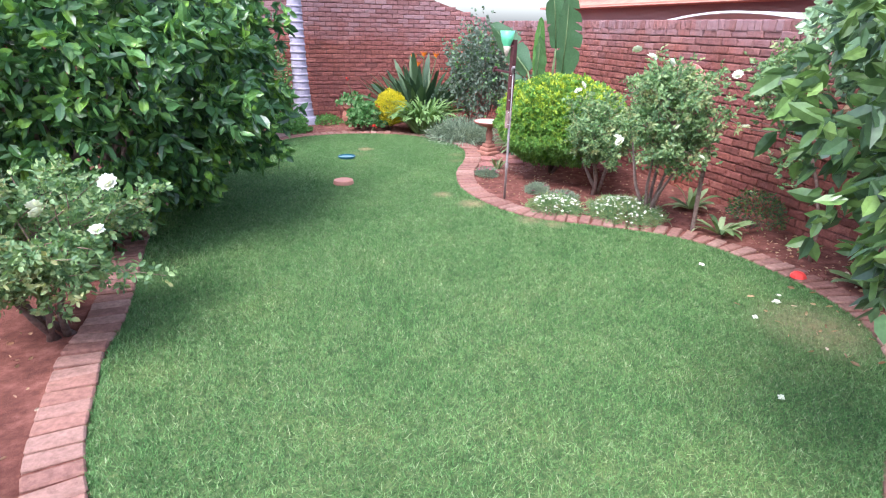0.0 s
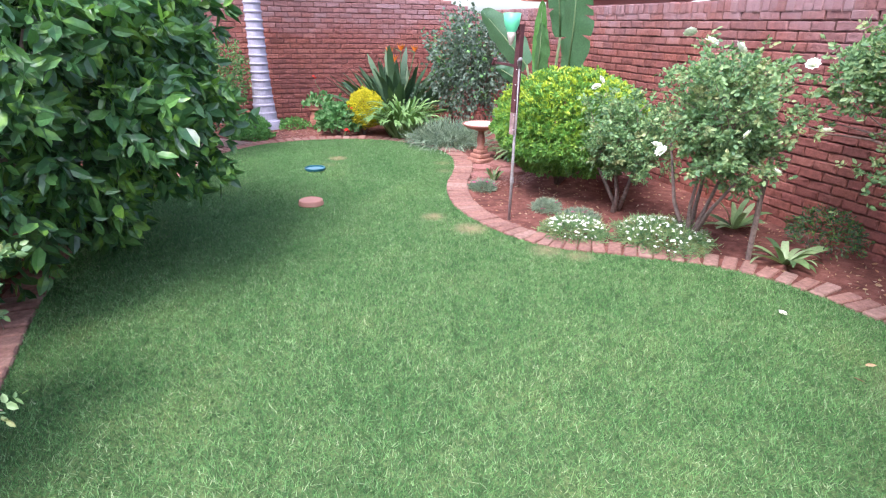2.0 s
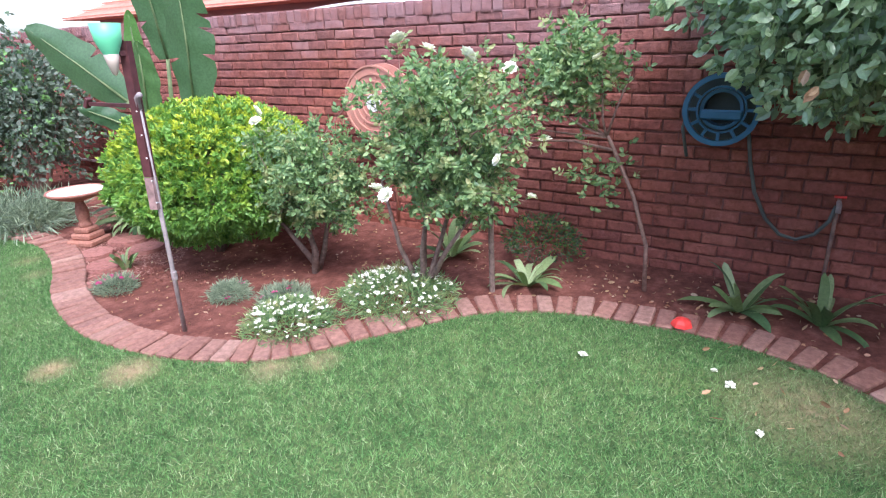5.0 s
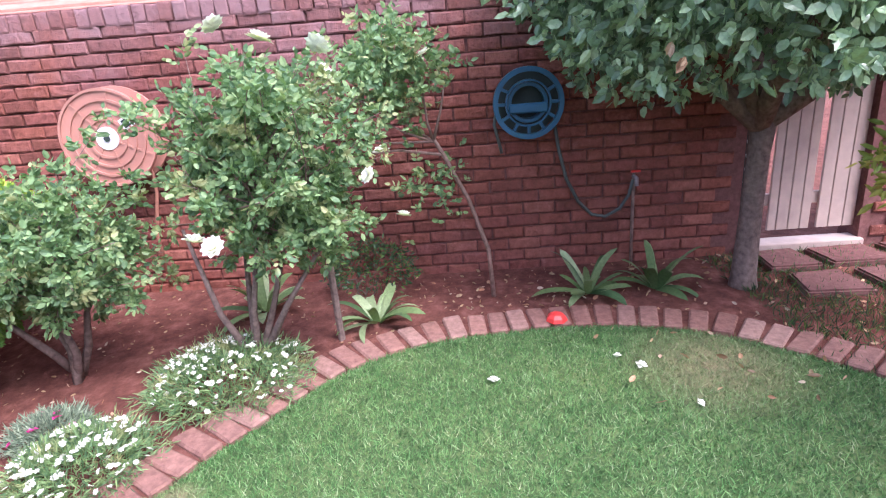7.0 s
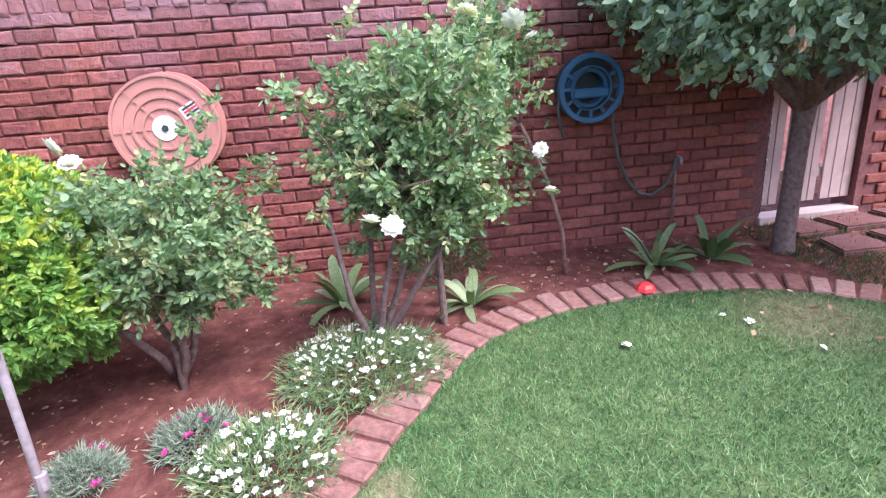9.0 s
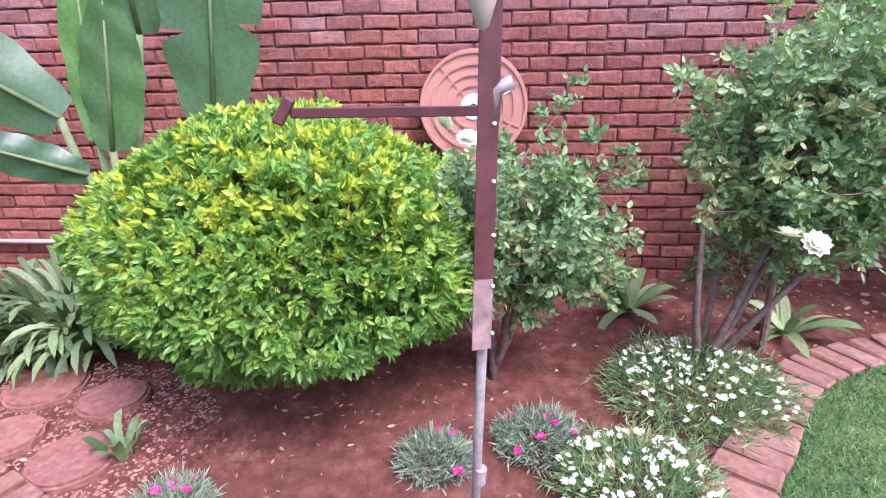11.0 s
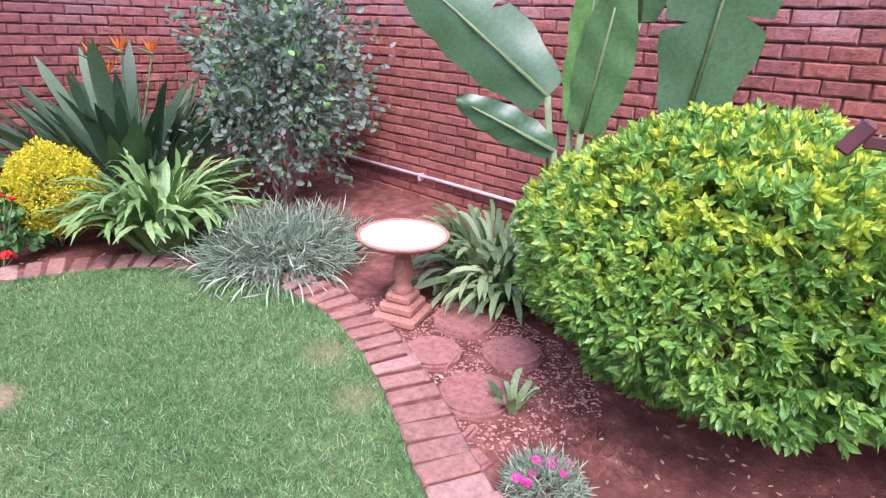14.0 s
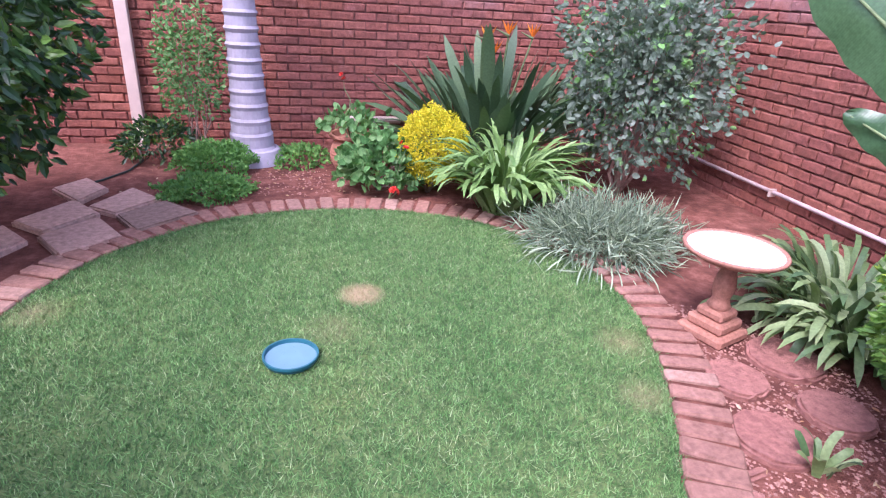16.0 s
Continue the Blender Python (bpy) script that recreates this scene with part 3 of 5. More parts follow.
BLOOM_MESH = [to_mesh("bloom", *rosette_flower(10, 0.043, 0.8, s), PETAL) for s in range(3)]


def blooms(parent, spots, seed=0, scale=1.0, meshes=None, name="bloom"):
    r = np.random.default_rng(seed)
    for i, p in enumerate(spots):
        m = Matrix.Translation(p) @ Euler((r.uniform(-0.9, 0.9), r.uniform(-0.9, 0.9), r.uniform(0, 6))).to_matrix().to_4x4() @ Matrix.Scale(scale * r.uniform(0.8, 1.2), 4)
        put(name, (meshes or BLOOM_MESH)[i % 3], parent, m)


def rose_bush(name, base, label, stem_to, centre, radii, n, flowers, seed, clumps=60, fork=0.35):
    """A rose: woody stems that fork, and light clumps of small leaves."""
    r = np.random.default_rng(seed)
    ob = thing(name, base, label, "rose bush")
    c = Vector(centre) - Vector(base)
    for k, s in enumerate(stem_to):
        mid = Vector((s[0] * 0.5, s[1] * 0.5, fork))
        part("stem", tube([(0.04 * k, 0.02 * k, -0.03), tuple(mid * 0.5 + Vector((0.02, -0.02, 0))), tuple(mid), tuple(s)], [0.024, 0.02, 0.015, 0.007], 7), BARK, ob, smooth=True)
    d = unit(r.normal(0, 1, (clumps, 3)))
    lump = np.array([noise.noise(Vector(x * 2.2) + Vector((seed * 1.3, 0, 0))) for x in d])[:, None]
    rad = (0.45 + 0.55 * r.random((clumps, 1)) ** 0.6) * (1 + 0.75 * lump) * (1 + 0.22 * np.abs(r.normal(0, 1, (clumps, 1))) * (d[:, 2:] > 0.2))
    tips = np.array(c) + d * rad * np.array(radii)
    inner = np.array([Vector(stem_to[k % len(stem_to)]) for k in range(clumps)])
    inner = inner * 0.55 + (np.array(c) + (tips - np.array(c)) * 0.25 - (0, 0, 0.1)) * 0.45
    bend = r.normal(0, 0.035, (clumps, 3))
    twigs = [tube([tuple(inner[k]), tuple((inner[k] + tips[k]) / 2 + bend[k]), tuple(tips[k])], [0.0045, 0.003, 0.0014], 4, False) for k in range(clumps)]
    tagged(part("twig", join(*twigs), CANE, ob), kind="stuff")
    per = max(3, int(n * 1.3) // (clumps * 5))
    u = 1 - r.random((clumps, per, 1)) ** 1.3 * 0.62
    at = (inner[:, None] * (1 - u) + tips[:, None] * u + bend[:, None] * (4 * u * (1 - u))).reshape(-1, 3)
    way = np.repeat(unit(tips - inner), per, 0) * 0.35 + r.normal(0, 0.6, (clumps * per, 3)) + (0, 0, 0.15)
    tagged(part("leaves", compound(at, way, 0.068, 0.036, 0.026, seed), ROSELEAF, ob), kind="stuff")
    blooms(ob, [tuple(Vector(f) - Vector(base)) for f in flowers], seed)
    return ob


def bush(name, base, label, category, centre, radii, n, length, width, material, seed, depth=0.35, lumps=0.14, low=-0.9, stems=5, slim=False, trunk=0.03, bark=None, droop=-0.1, wave=2.6):
    ob = thing(name, base, label, category)
    c = Vector(centre) - Vector(base)
    r = np.random.default_rng(seed)
    tips = [tuple(c + Vector((r.uniform(-0.6, 0.6) * radii[0], r.uniform(-0.6, 0.6) * radii[1], r.uniform(-0.3, 0.5) * radii[2]))) for _ in range(stems)]
    plant_stems(ob, (0, 0, -0.02), tips, trunk, "stem", seed, bark)
    tagged(part("leaves", crown(c, radii, n, length, width, depth, lumps, low, slim, seed, droop, wave), material, ob), kind="stuff")
    return ob


def strap_plant(name, base, label, category, count, length, width, material, seed, rise=(35, 85), droop=(40, 110), spread=0.06, group="", stalk=0.0, blunt=0.8, fold=0.25):
    ob = thing(name, base, label, category, group)
    r = np.random.default_rng(seed)
    kinds = [to_mesh("leaf", *strap(length * r.uniform(0.75, 1.1), width * r.uniform(0.85, 1.15), rise[0] + (rise[1] - rise[0]) * i / 7, r.uniform(*droop), 8, fold, stalk, blunt), material, True) for i in range(8)]
    for i in range(count):
        a = 2.4 * i + r.normal(0, 0.25)
        rr = spread * math.sqrt(r.random())
        m = Matrix.Translation((rr * math.cos(a), rr * math.sin(a), 0)) @ Matrix.Rotation(a, 4, "Z") @ Matrix.Rotation(r.normal(0, 0.25), 4, "X") @ Matrix.Scale(r.uniform(0.8, 1.1), 4)
        put("leaf", kinds[int(r.integers(8))], ob, m)
    return ob


def mat_plant(name, base, label, category, rx, ry, height, n, length, width, material, seed, flowers=(), flower_mesh=None, slim=True, lumps=0.2, stuff_flowers=0, fscale=1.0):
    """A low cushion of fine leaves, with small flowers standing on it."""
    ob = thing(name, base, label, category)
    r = np.random.default_rng(seed)
    tagged(part("leaves", crown((0, 0, height * 0.3), (rx, ry, height * 0.75), n, length, width, 0.55, lumps, -0.35, slim, seed, 0.35, 4.0), material, ob), kind="stuff")
    for i in range(stuff_flowers):
        a, q = r.uniform(0, 6.28), math.sqrt(r.random())
        x, y = rx * q * math.cos(a), ry * q * math.sin(a)
        z = height * (0.3 + 0.75 * math.sqrt(max(0, 1 - q * q))) + 0.015
        m = Matrix.Translation((x, y, z)) @ Euler((r.normal(0, 0.4), r.normal(0, 0.4), r.uniform(0, 6))).to_matrix().to_4x4() @ Matrix.Scale(fscale * r.uniform(0.75, 1.2), 4)
        put("flower", flower_mesh[i % len(flower_mesh)], ob, m)
    return ob


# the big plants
# the hedge's core takes a darker leaf, painting shade into its hollows
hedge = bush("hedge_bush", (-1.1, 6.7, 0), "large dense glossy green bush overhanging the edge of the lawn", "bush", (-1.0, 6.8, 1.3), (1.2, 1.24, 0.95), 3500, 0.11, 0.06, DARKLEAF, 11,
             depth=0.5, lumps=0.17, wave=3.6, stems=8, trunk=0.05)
htips, hways = shell(Vector((0.1, 0.1, 1.3)), (1.34, 1.38, 1.08), 3900, 0.24, 0.2, -0.95, 11, 3.4)
tagged(part("leaves", rosettes(htips, hways, 5, 0.115, 0.066, 12, (0.5, 1.4), 0.02, hang=0.3), HEDGE, hedge), kind="stuff")
bush("dark_shrub", (-0.7, 10.5, 0), "tall dark green shrub standing beside the paving slabs", "shrub", (-0.72, 10.45, 1.4), (1.0, 0.92, 1.2), 15000, 0.085, 0.045, DARKLEAF, 12, depth=0.5, lumps=0.16, stems=6, trunk=0.04)
bush("golden_bush", (3.75, 7.9, 0), "clipped rounded duranta bush, green below and golden yellow at its top", "bush", (3.75, 7.72, 0.68), (0.75, 0.78, 0.48), 300, 0.044, 0.022, GOLD, 13, depth=0.5, lumps=0.1,
     stems=9, trunk=0.02, droop=0.1, wave=2.2)
golden = scene.objects["golden_bush"]
gtips, gways = shell(Vector((0, -0.18, 0.68)), (0.765, 0.795, 0.505), 9800, 0.3, 0.1, -0.9, 13, 2.2)
tagged(part("leaves", rosettes(gtips, gways, 7, 0.042, 0.023, 13, (0.25, 1.2), 0.006), GOLD, golden), kind="stuff")
bush("yellow_bush", (2.35, 11.4, 0), "small rounded bush with bright yellow leaves", "bush", (2.38, 11.4, 0.38), (0.28, 0.28, 0.3), 15000, 0.021, 0.013, YELLOW, 14, depth=0.3, lumps=0.1, stems=5, trunk=0.012)
bush("corner_shrub", (4.0, 11.3, 0), "tall loose shrub with grey-green leaves in the corner of the bed", "shrub", (4.05, 11.3, 1.0), (0.64, 0.58, 0.76), 7000, 0.062, 0.048, HIBLEAF, 15, depth=0.75, lumps=0.4, stems=16, trunk=0.018, bark=CANE)
bush("wall_shrub", (0.5, 12.3, 0), "thin light green shrub growing against the brick wall", "shrub", (0.48, 12.35, 0.82), (0.27, 0.26, 0.52), 1700, 0.045, 0.028, GERLEAF, 16, depth=0.7, lumps=0.25, stems=7, trunk=0.01, bark=CANE)
bush("low_shrub", (0.15, 12.4, 0), "low green shrub below the brick wall", "shrub", (0.15, 12.4, 0.12), (0.32, 0.28, 0.22), 900, 0.06, 0.03, DARKLEAF, 17, low=-0.3, stems=3, trunk=0.008)
bush("wall_fern", (4.65, 5.5, 0), "low feathery green plant at the foot of the wall", "plant", (4.65, 5.45, 0.16), (0.2, 0.28, 0.2), 1400, 0.035, 0.012, DARKLEAF, 18, low=-0.4, stems=4, trunk=0.006, slim=True)
bush("groundcover_plant", (0.66, 12.0, 0), "bright green leafy groundcover at the palm's foot", "plant", (0.66, 12.0, 0.09), (0.3, 0.28, 0.15), 4600, 0.03, 0.021, COVER, 19, low=-0.2, stems=2, trunk=0.005, lumps=0.25)
bush("groundcover_plant", (0.66, 11.42, 0), "low green leafy groundcover spreading towards the brick edging", "plant", (0.66, 11.42, 0.04), (0.3, 0.26, 0.1), 3900, 0.03, 0.021, COVER, 23, low=-0.2, stems=2, trunk=0.005, lumps=0.3)
bush("groundcover_plant", (1.35, 12.3, 0), "pale green leafy groundcover behind the pot", "plant", (1.35, 12.3, 0.03), (0.25, 0.3, 0.1), 700, 0.045, 0.03, COVER, 20, low=-0.2, stems=2, trunk=0.005, lumps=0.3)
bush("geranium_plant", (1.95, 11.45, 0), "geranium with round green leaves spilling over the bed's edge", "geranium", (2.0, 11.45, 0.2), (0.34, 0.26, 0.25), 1000, 0.07, 0.066, GERLEAF, 21, low=-0.4, stems=6, trunk=0.008)
large = bush("large_leaved_shrub", (2.75, 2.0, 0), "shrub with long drooping glossy leaves beside the lawn", "shrub", (2.2, 2.42, 1.62), (0.55, 0.42, 0.65), 200, 0.08, 0.046, NEARLEAF, 22, depth=0.7, lumps=0.2, stems=9, trunk=0.022)
ltips, lways = shell(Vector((-0.47, 0.42, 1.68)), (0.6, 0.48, 0.7), 760, 0.5, 0.2, -0.95, 22, 2.5)
tagged(part("leaves", rosettes(ltips, lways, 5, 0.082, 0.046, 22, (0.6, 1.4), 0.015, hang=0.3), NEARLEAF, large), kind="stuff")
yx, yy, yz = (3.62, 2.75, 0.834)
bush("yellow_green_shrub", (yx + 0.1, yy - 0.1, 0), "slender shrub with yellow-green leaves near the gate", "shrub", (yx + 0.12, yy, yz), (0.25, 0.25, 0.3), 420, 0.08, 0.034, LIMELEAF, 24, depth=0.8, lumps=0.25, stems=5, trunk=0.009)

# the tree over the gate
tree = thing("citrus_tree", (4.42, 3.2, 0), "small round-headed tree with dark glossy leaves beside the garden gate", "tree")
part("trunk", tube([(0, 0, -0.05), (0.01, 0, 0.06), (0.0, 0.0, 0.4), (0.0, -0.01, 0.8), (0.01, -0.03, 1.05)], [0.092, 0.07, 0.06, 0.058, 0.072], 14), BARK, tree, smooth=True)
for i, (x, y, z) in enumerate([(-0.1, -0.75, 1.75), (0.05, 0.7, 1.7), (-0.7, 0.1, 1.7), (0.45, -0.2, 1.9), (-0.3, 0.45, 1.95), (-0.1, -0.3, 2.1)]):
    part("limb", tube([(0, 0, 0.95), (x * 0.25, y * 0.3, 1.1 + 0.04 * i), (x * 0.6, y * 0.65, 1.35), (x, y, z)], [0.06, 0.05, 0.035, 0.012], 9), BARK, tree, smooth=True)
ttips, tways = shell(Vector((-0.1, 0.0, 1.93)), (1.19, 1.36, 0.87), 5000, 0.42, 0.14, -0.9, 31, 3.2)
tagged(part("crown", join_np([rosettes(ttips, tways, 6, 0.066, 0.046, 31, (0.5, 1.35), 0.02, hang=0.15), crown((-0.1, -0.03, 1.95), (1.0, 1.15, 0.66), 5000, 0.09, 0.055, 0.6, 0.1, -0.9, False, 32, -0.1)]), TREELEAF, tree), kind="stuff")

# the palm
palm = thing("palm_tree", (0.935, 12.35, 0), "palm with a smooth grey ringed trunk, wider at its foot", "palm tree")
profile = [(0.28, -0.05), (0.26, 0.03), (0.23, 0.12)]
z = 0.12
while z < 4.2:
    rad = 0.125 + 0.085 * math.exp(-z * 2.2)
    profile += [(rad + 0.012, z + 0.006), (rad - 0.002, z + 0.03), (rad - 0.006, z + 0.1)]
    z += 0.125
pv, pf = lathe(profile, 28)
pv = [(x + (zz * -0.02), y, zz) for x, y, zz in pv]
part("trunk", (pv, pf), PALM, palm, smooth=False)
for i in range(12):
    a, d = 2.4 * i, -0.2
    rib = [(d + math.cos(a) * u * 1.5, math.sin(a) * u * 1.5, 4.1 + 0.9 * u - 1.2 * u * u) for u in np.linspace(0, 1.2, 8)]
    geos = [tube(rib, [0.03, 0.025, 0.02, 0.016, 0.012, 0.01, 0.006, 0.003], 5)]
    for k in range(1, 8):
        for s in (-1, 1):
            p = Vector(rib[k])
            q = p + Vector((-math.sin(a) * s * 0.45, math.cos(a) * s * 0.45, -0.2))
            geos.append(([tuple(p), tuple(p + Vector((math.cos(a), math.sin(a), 0)) * 0.05), tuple(q)], [(0, 1, 2)]))
    part("frond", join(*geos), STREL, palm)

# roses
rose_bush("rose_bush", (3.77, 5.97, 0), "tall white-flowered rose bush with several woody stems in the brick-edged bed",
          [(-0.1, -0.2, 0.75), (0.05, -0.35, 0.9), (-0.15, 0.1, 0.8), (0.1, -0.1, 1.1), (-0.02, -0.5, 0.7)], (3.72, 5.68, 1.05), (0.36, 0.47, 0.52), 11500,
          [(3.35, 5.32, 1.5), (3.24, 5.62, 1.58), (3.3, 5.5, 1.53), (3.35, 5.9, 0.82), (3.42, 5.2, 1.02), (3.6, 5.1, 0.8), (3.33, 5.82, 0.8)], 41, 150)
rose_bush("rose_bush", (3.75, 6.85, 0), "lower rose bush with grey-green leaves beside the golden bush", [(0.05, 0.1, 0.6), (-0.1, -0.1, 0.65), (0.15, -0.2, 0.7), (-0.15, 0.3, 0.55)],
          (3.7, 6.75, 0.74), (0.34, 0.44, 0.38), 7800, [(3.5, 6.95, 1.12), (3.6, 7.05, 1.17)], 42, 95)
climber = thing("climbing_rose", (4.5, 4.68, 0), "leaning rose with one long bare cane and pale leaves", "rose bush")
part("cane", tube([(0, 0, -0.03), (0.02, 0.02, 0.3), (0.0, 0.12, 0.62), (-0.02, 0.25, 0.9), (-0.03, 0.3, 1.0)], [0.015, 0.013, 0.012, 0.012, 0.01], 8), CANE, climber, smooth=True)
for k, tip in enumerate([(-0.1, 0.75, 1.02), (-0.12, 0.6, 1.15), (-0.05, 0.35, 1.45), (0.05, 0.2, 1.35), (-0.15, 0.85, 1.3)]):
    part("branch", tube([(-0.03, 0.3, 0.98), (-0.05, 0.3 + (tip[1] - 0.3) * 0.5, 0.99 + 0.05 * k), tip], [0.009, 0.007, 0.003], 6), CANE, climber, smooth=True)
part("branch", tube([(-0.02, 0.25, 0.9), (-0.06, 0.5, 0.95), (-0.1, 0.8, 0.94), (-0.16, 1.02, 1.0)], [0.01, 0.008, 0.006, 0.003], 6), CANE, climber, smooth=True)
cr = np.random.default_rng(43)
ctips = np.array((-0.12, 0.56, 1.36)) + unit(cr.normal(0, 1, (62, 3))) * cr.random((62, 1)) ** 0.5 * np.array((0.24, 0.37, 0.27))
ctips = np.vstack([ctips, np.array((-0.06, 0.32, 0.75)) + cr.normal(0, 1, (7, 3)) * np.array((0.05, 0.08, 0.16))])
cat = np.repeat(ctips, 9, 0) + cr.normal(0, 0.06, (len(ctips) * 9, 3))
tagged(part("leaves", compound(cat, cr.normal(0, 0.6, cat.shape) + (-0.2, 0, 0.3), 0.07, 0.04, 0.028, 43), ROSELEAF, climber), kind="stuff")
blooms(climber, [(-0.35, 0.8, 1.4), (-0.3, 0.3, 1.45), (-0.4, 0.55, 1.0)], 43)
rose_bush("rose_bush", (-0.95, 4.75, 0), "white-flowered rose bush in the shaded bed", [(0.1, -0.1, 0.5), (-0.2, -0.2, 0.55), (0.25, 0.05, 0.5), (-0.3, 0.1, 0.5)],
          (-0.85, 4.65, 0.62), (0.52, 0.55, 0.36), 9000, [(-0.45, 4.55, 0.95), (-0.72, 4.35, 0.9), (-0.5, 4.4, 0.75), (-1.0, 4.4, 0.9), (-0.7, 4.3, 0.88)], 44, 110)
post = thing("wooden_stake", (4.05, 5.55, 0), "dark wooden stake beside the tall rose bush", "stake")
part("stake", tube([(0, 0, -0.05), (0.0, 0.01, 0.5), (0.02, 0, 1.0)], [0.02, 0.019, 0.017], 8), BARK, post)

# strap-leaved plants
strap_plant("agapanthus_plant", (2.85, 10.95, 0.02), "clump of agapanthus with arching bright green strap leaves", "agapanthus", 280, 0.7, 0.034, STRAP, 51, (58, 90), (95, 200), 0.2, fold=0.12)
strap_plant("agapanthus_plant", (4.15, 9.15, 0.02), "clump of striped strap leaves behind the bird bath", "agapanthus", 300, 0.5, 0.036, STRAPDARK, 52, (25, 85), (70, 190), 0.32, fold=0.12)
strap_plant("agapanthus_plant", (3.95, 8.85, 0.02), "clump of dark strap leaves at the edge of the golden bush", "agapanthus", 110, 0.46, 0.032, STRAPDARK, 53, (35, 80), (90, 160), 0.1, fold=0.15)
for i, (x, y) in enumerate([(4.2, 5.37), (4.42, 4.12), (4.43, 3.72), (4.45, 6.1)]):
    strap_plant("bromeliad_plant", (x, y, 0.02), "low rosette of broad pointed green leaves by the brick edging", "plant", 16, 0.3, 0.055, STRAPDARK, 54 + i, (12, 75), (30, 110), 0.03, "rosettes along the bed", blunt=0.55)
strap_plant("grass_clump", (3.3, 10.22, 0.0), "sprawling clump of thin grey-green grass at the lawn's edge", "ornamental grass", 260, 0.36, 0.008, GREYLEAF, 60, (20, 80), (80, 190), 0.4)

strel = strap_plant("strelitzia_plant", (3.1, 12.2, 0.0), "crane flower clump with stiff grey-green leaves and orange blooms", "strelitzia", 190, 1.12, 0.095, STREL, 61, (28, 88), (0, 45), 0.34, stalk=0.38, blunt=0.55)
for x, y, z in [(2.92, 11.95, 1.14), (3.12, 12.0, 1.19), (3.02, 12.05, 1.02), (3.38, 12.1, 1.17)]:
    p = Vector((x, y, z)) - Vector((3.1, 12.2, 0))
    part("flower_stalk", tube([(0, 0, 0.3), tuple(p * 0.6), tuple(p)], [0.012, 0.01, 0.008], 6), STALK, strel)
    part("beak", tube([tuple(p), tuple(p + Vector((-0.12, -0.02, 0.05)))], [0.014, 0.003], 6), STALK, strel)
    for k in range(4):
        a = -0.5 + 0.35 * k
        part("petal", ([tuple(p), tuple(p + Vector((math.sin(a) * 0.07 - 0.014, -0.01, 0.07))), tuple(p + Vector((math.sin(a) * 0.14, 0, 0.13))), tuple(p + Vector((math.sin(a) * 0.07 + 0.014, 0.01, 0.07)))],
                       [(0, 1, 2), (0, 2, 3)]), ORANGE, strel)


def big_leaf(length, width, curl, seed, splits=()):
    """A wild banana blade: broad, folded along its rib, split here and there."""
    r = np.random.default_rng(seed)
    n, verts, faces = 22, [], []
    for i in range(n + 1):
        u = i / n
        w = width * 0.5 * math.sin(math.pi * min(1, u * 0.9 + 0.08)) ** 0.55 * (1 if u < 0.97 else 0.5)
        z = -curl * u * u * length
        for s in (-1, -0.5, 0, 0.5, 1):
            verts.append((u * length, s * w * (0.96 + 0.04 * math.sin(i * 1.3)), z + abs(s) * w * 0.28 + 0.008 * math.sin(i * 0.9 + s * 3)))
    for i in range(n):
        for k in range(4):
            a = i * 5 + k
            if (i, k // 2) in splits and k in (0, 3):
                faces.append((a, a + 1, a + 6) if k == 0 else (a, a + 1, a + 5))
                continue
            faces.append((a, a + 1, a + 6, a + 5))
    return verts, faces


banana = thing("wild_banana_plant", (3.95, 8.6, 0), "wild banana with very large upright paddle leaves behind the golden bush", "wild banana")
part("stem", tube([(0, 0, -0.05), (0.0, -0.06, 0.5), (-0.08, -0.16, 0.92)], [0.08, 0.065, 0.045], 12), STALK, banana, smooth=True)
BLADES = [((3.62, 8.53, 1.2), (3.44, 9.3, 1.76), 0.37, 0.08, 0, {(9, 1)}), ((3.65, 8.49, 0.97), (3.42, 8.86, 1.17), 0.17, 0.08, 0, ()), ((3.7, 8.45, 1.1), (3.7, 8.4, 1.86), 0.15, 0.05, 40, ()),
          ((3.68, 8.385, 1.06), (3.66, 8.27, 1.64), 0.25, 0.05, 0, ()), ((3.88, 8.3, 1.5), (3.78, 8.3, 2.4), 0.32, 0.08, 20, {(6, 0), (13, 0)}),
          ((3.85, 8.03, 1.12), (3.84, 7.9, 2.15), 0.4, 0.07, 10, {(7, 0), (8, 1), (12, 1), (14, 1), (15, 0), (17, 1)})]
for i, (a, b, w, curl, twist, torn) in enumerate(BLADES):
    a, b = Vector(a) - banana.location, Vector(b) - banana.location
    part("leaf_stalk", tube([(0, 0, 0.1), (a.x * 0.5, a.y * 0.5, a.z * 0.6), tuple(a)], [0.026, 0.02, 0.014], 8), STALK, banana, smooth=True)
    d = (b - a).normalized()
    face = Vector((-1, -0.25, 0.2))
    y = d.cross(face).normalized()
    m = Matrix((d, y, d.cross(y))).transposed().to_4x4()
    m = Matrix.Translation(a) @ m @ Matrix.Rotation(radians(twist), 4, "X")
    part("blade", big_leaf((b - a).length, w, curl, i, torn), BANANA, banana, "broad green leaf blade", True, m)
    part("midrib", tube([(0, 0, -0.004), (0.5 * (b - a).length, 0, -0.25 * curl * (b - a).length - 0.004), ((b - a).length * 0.95, 0, -0.9 * curl * (b - a).length)], [0.011, 0.007, 0.003], 6), STALK, banana, "", True, m)

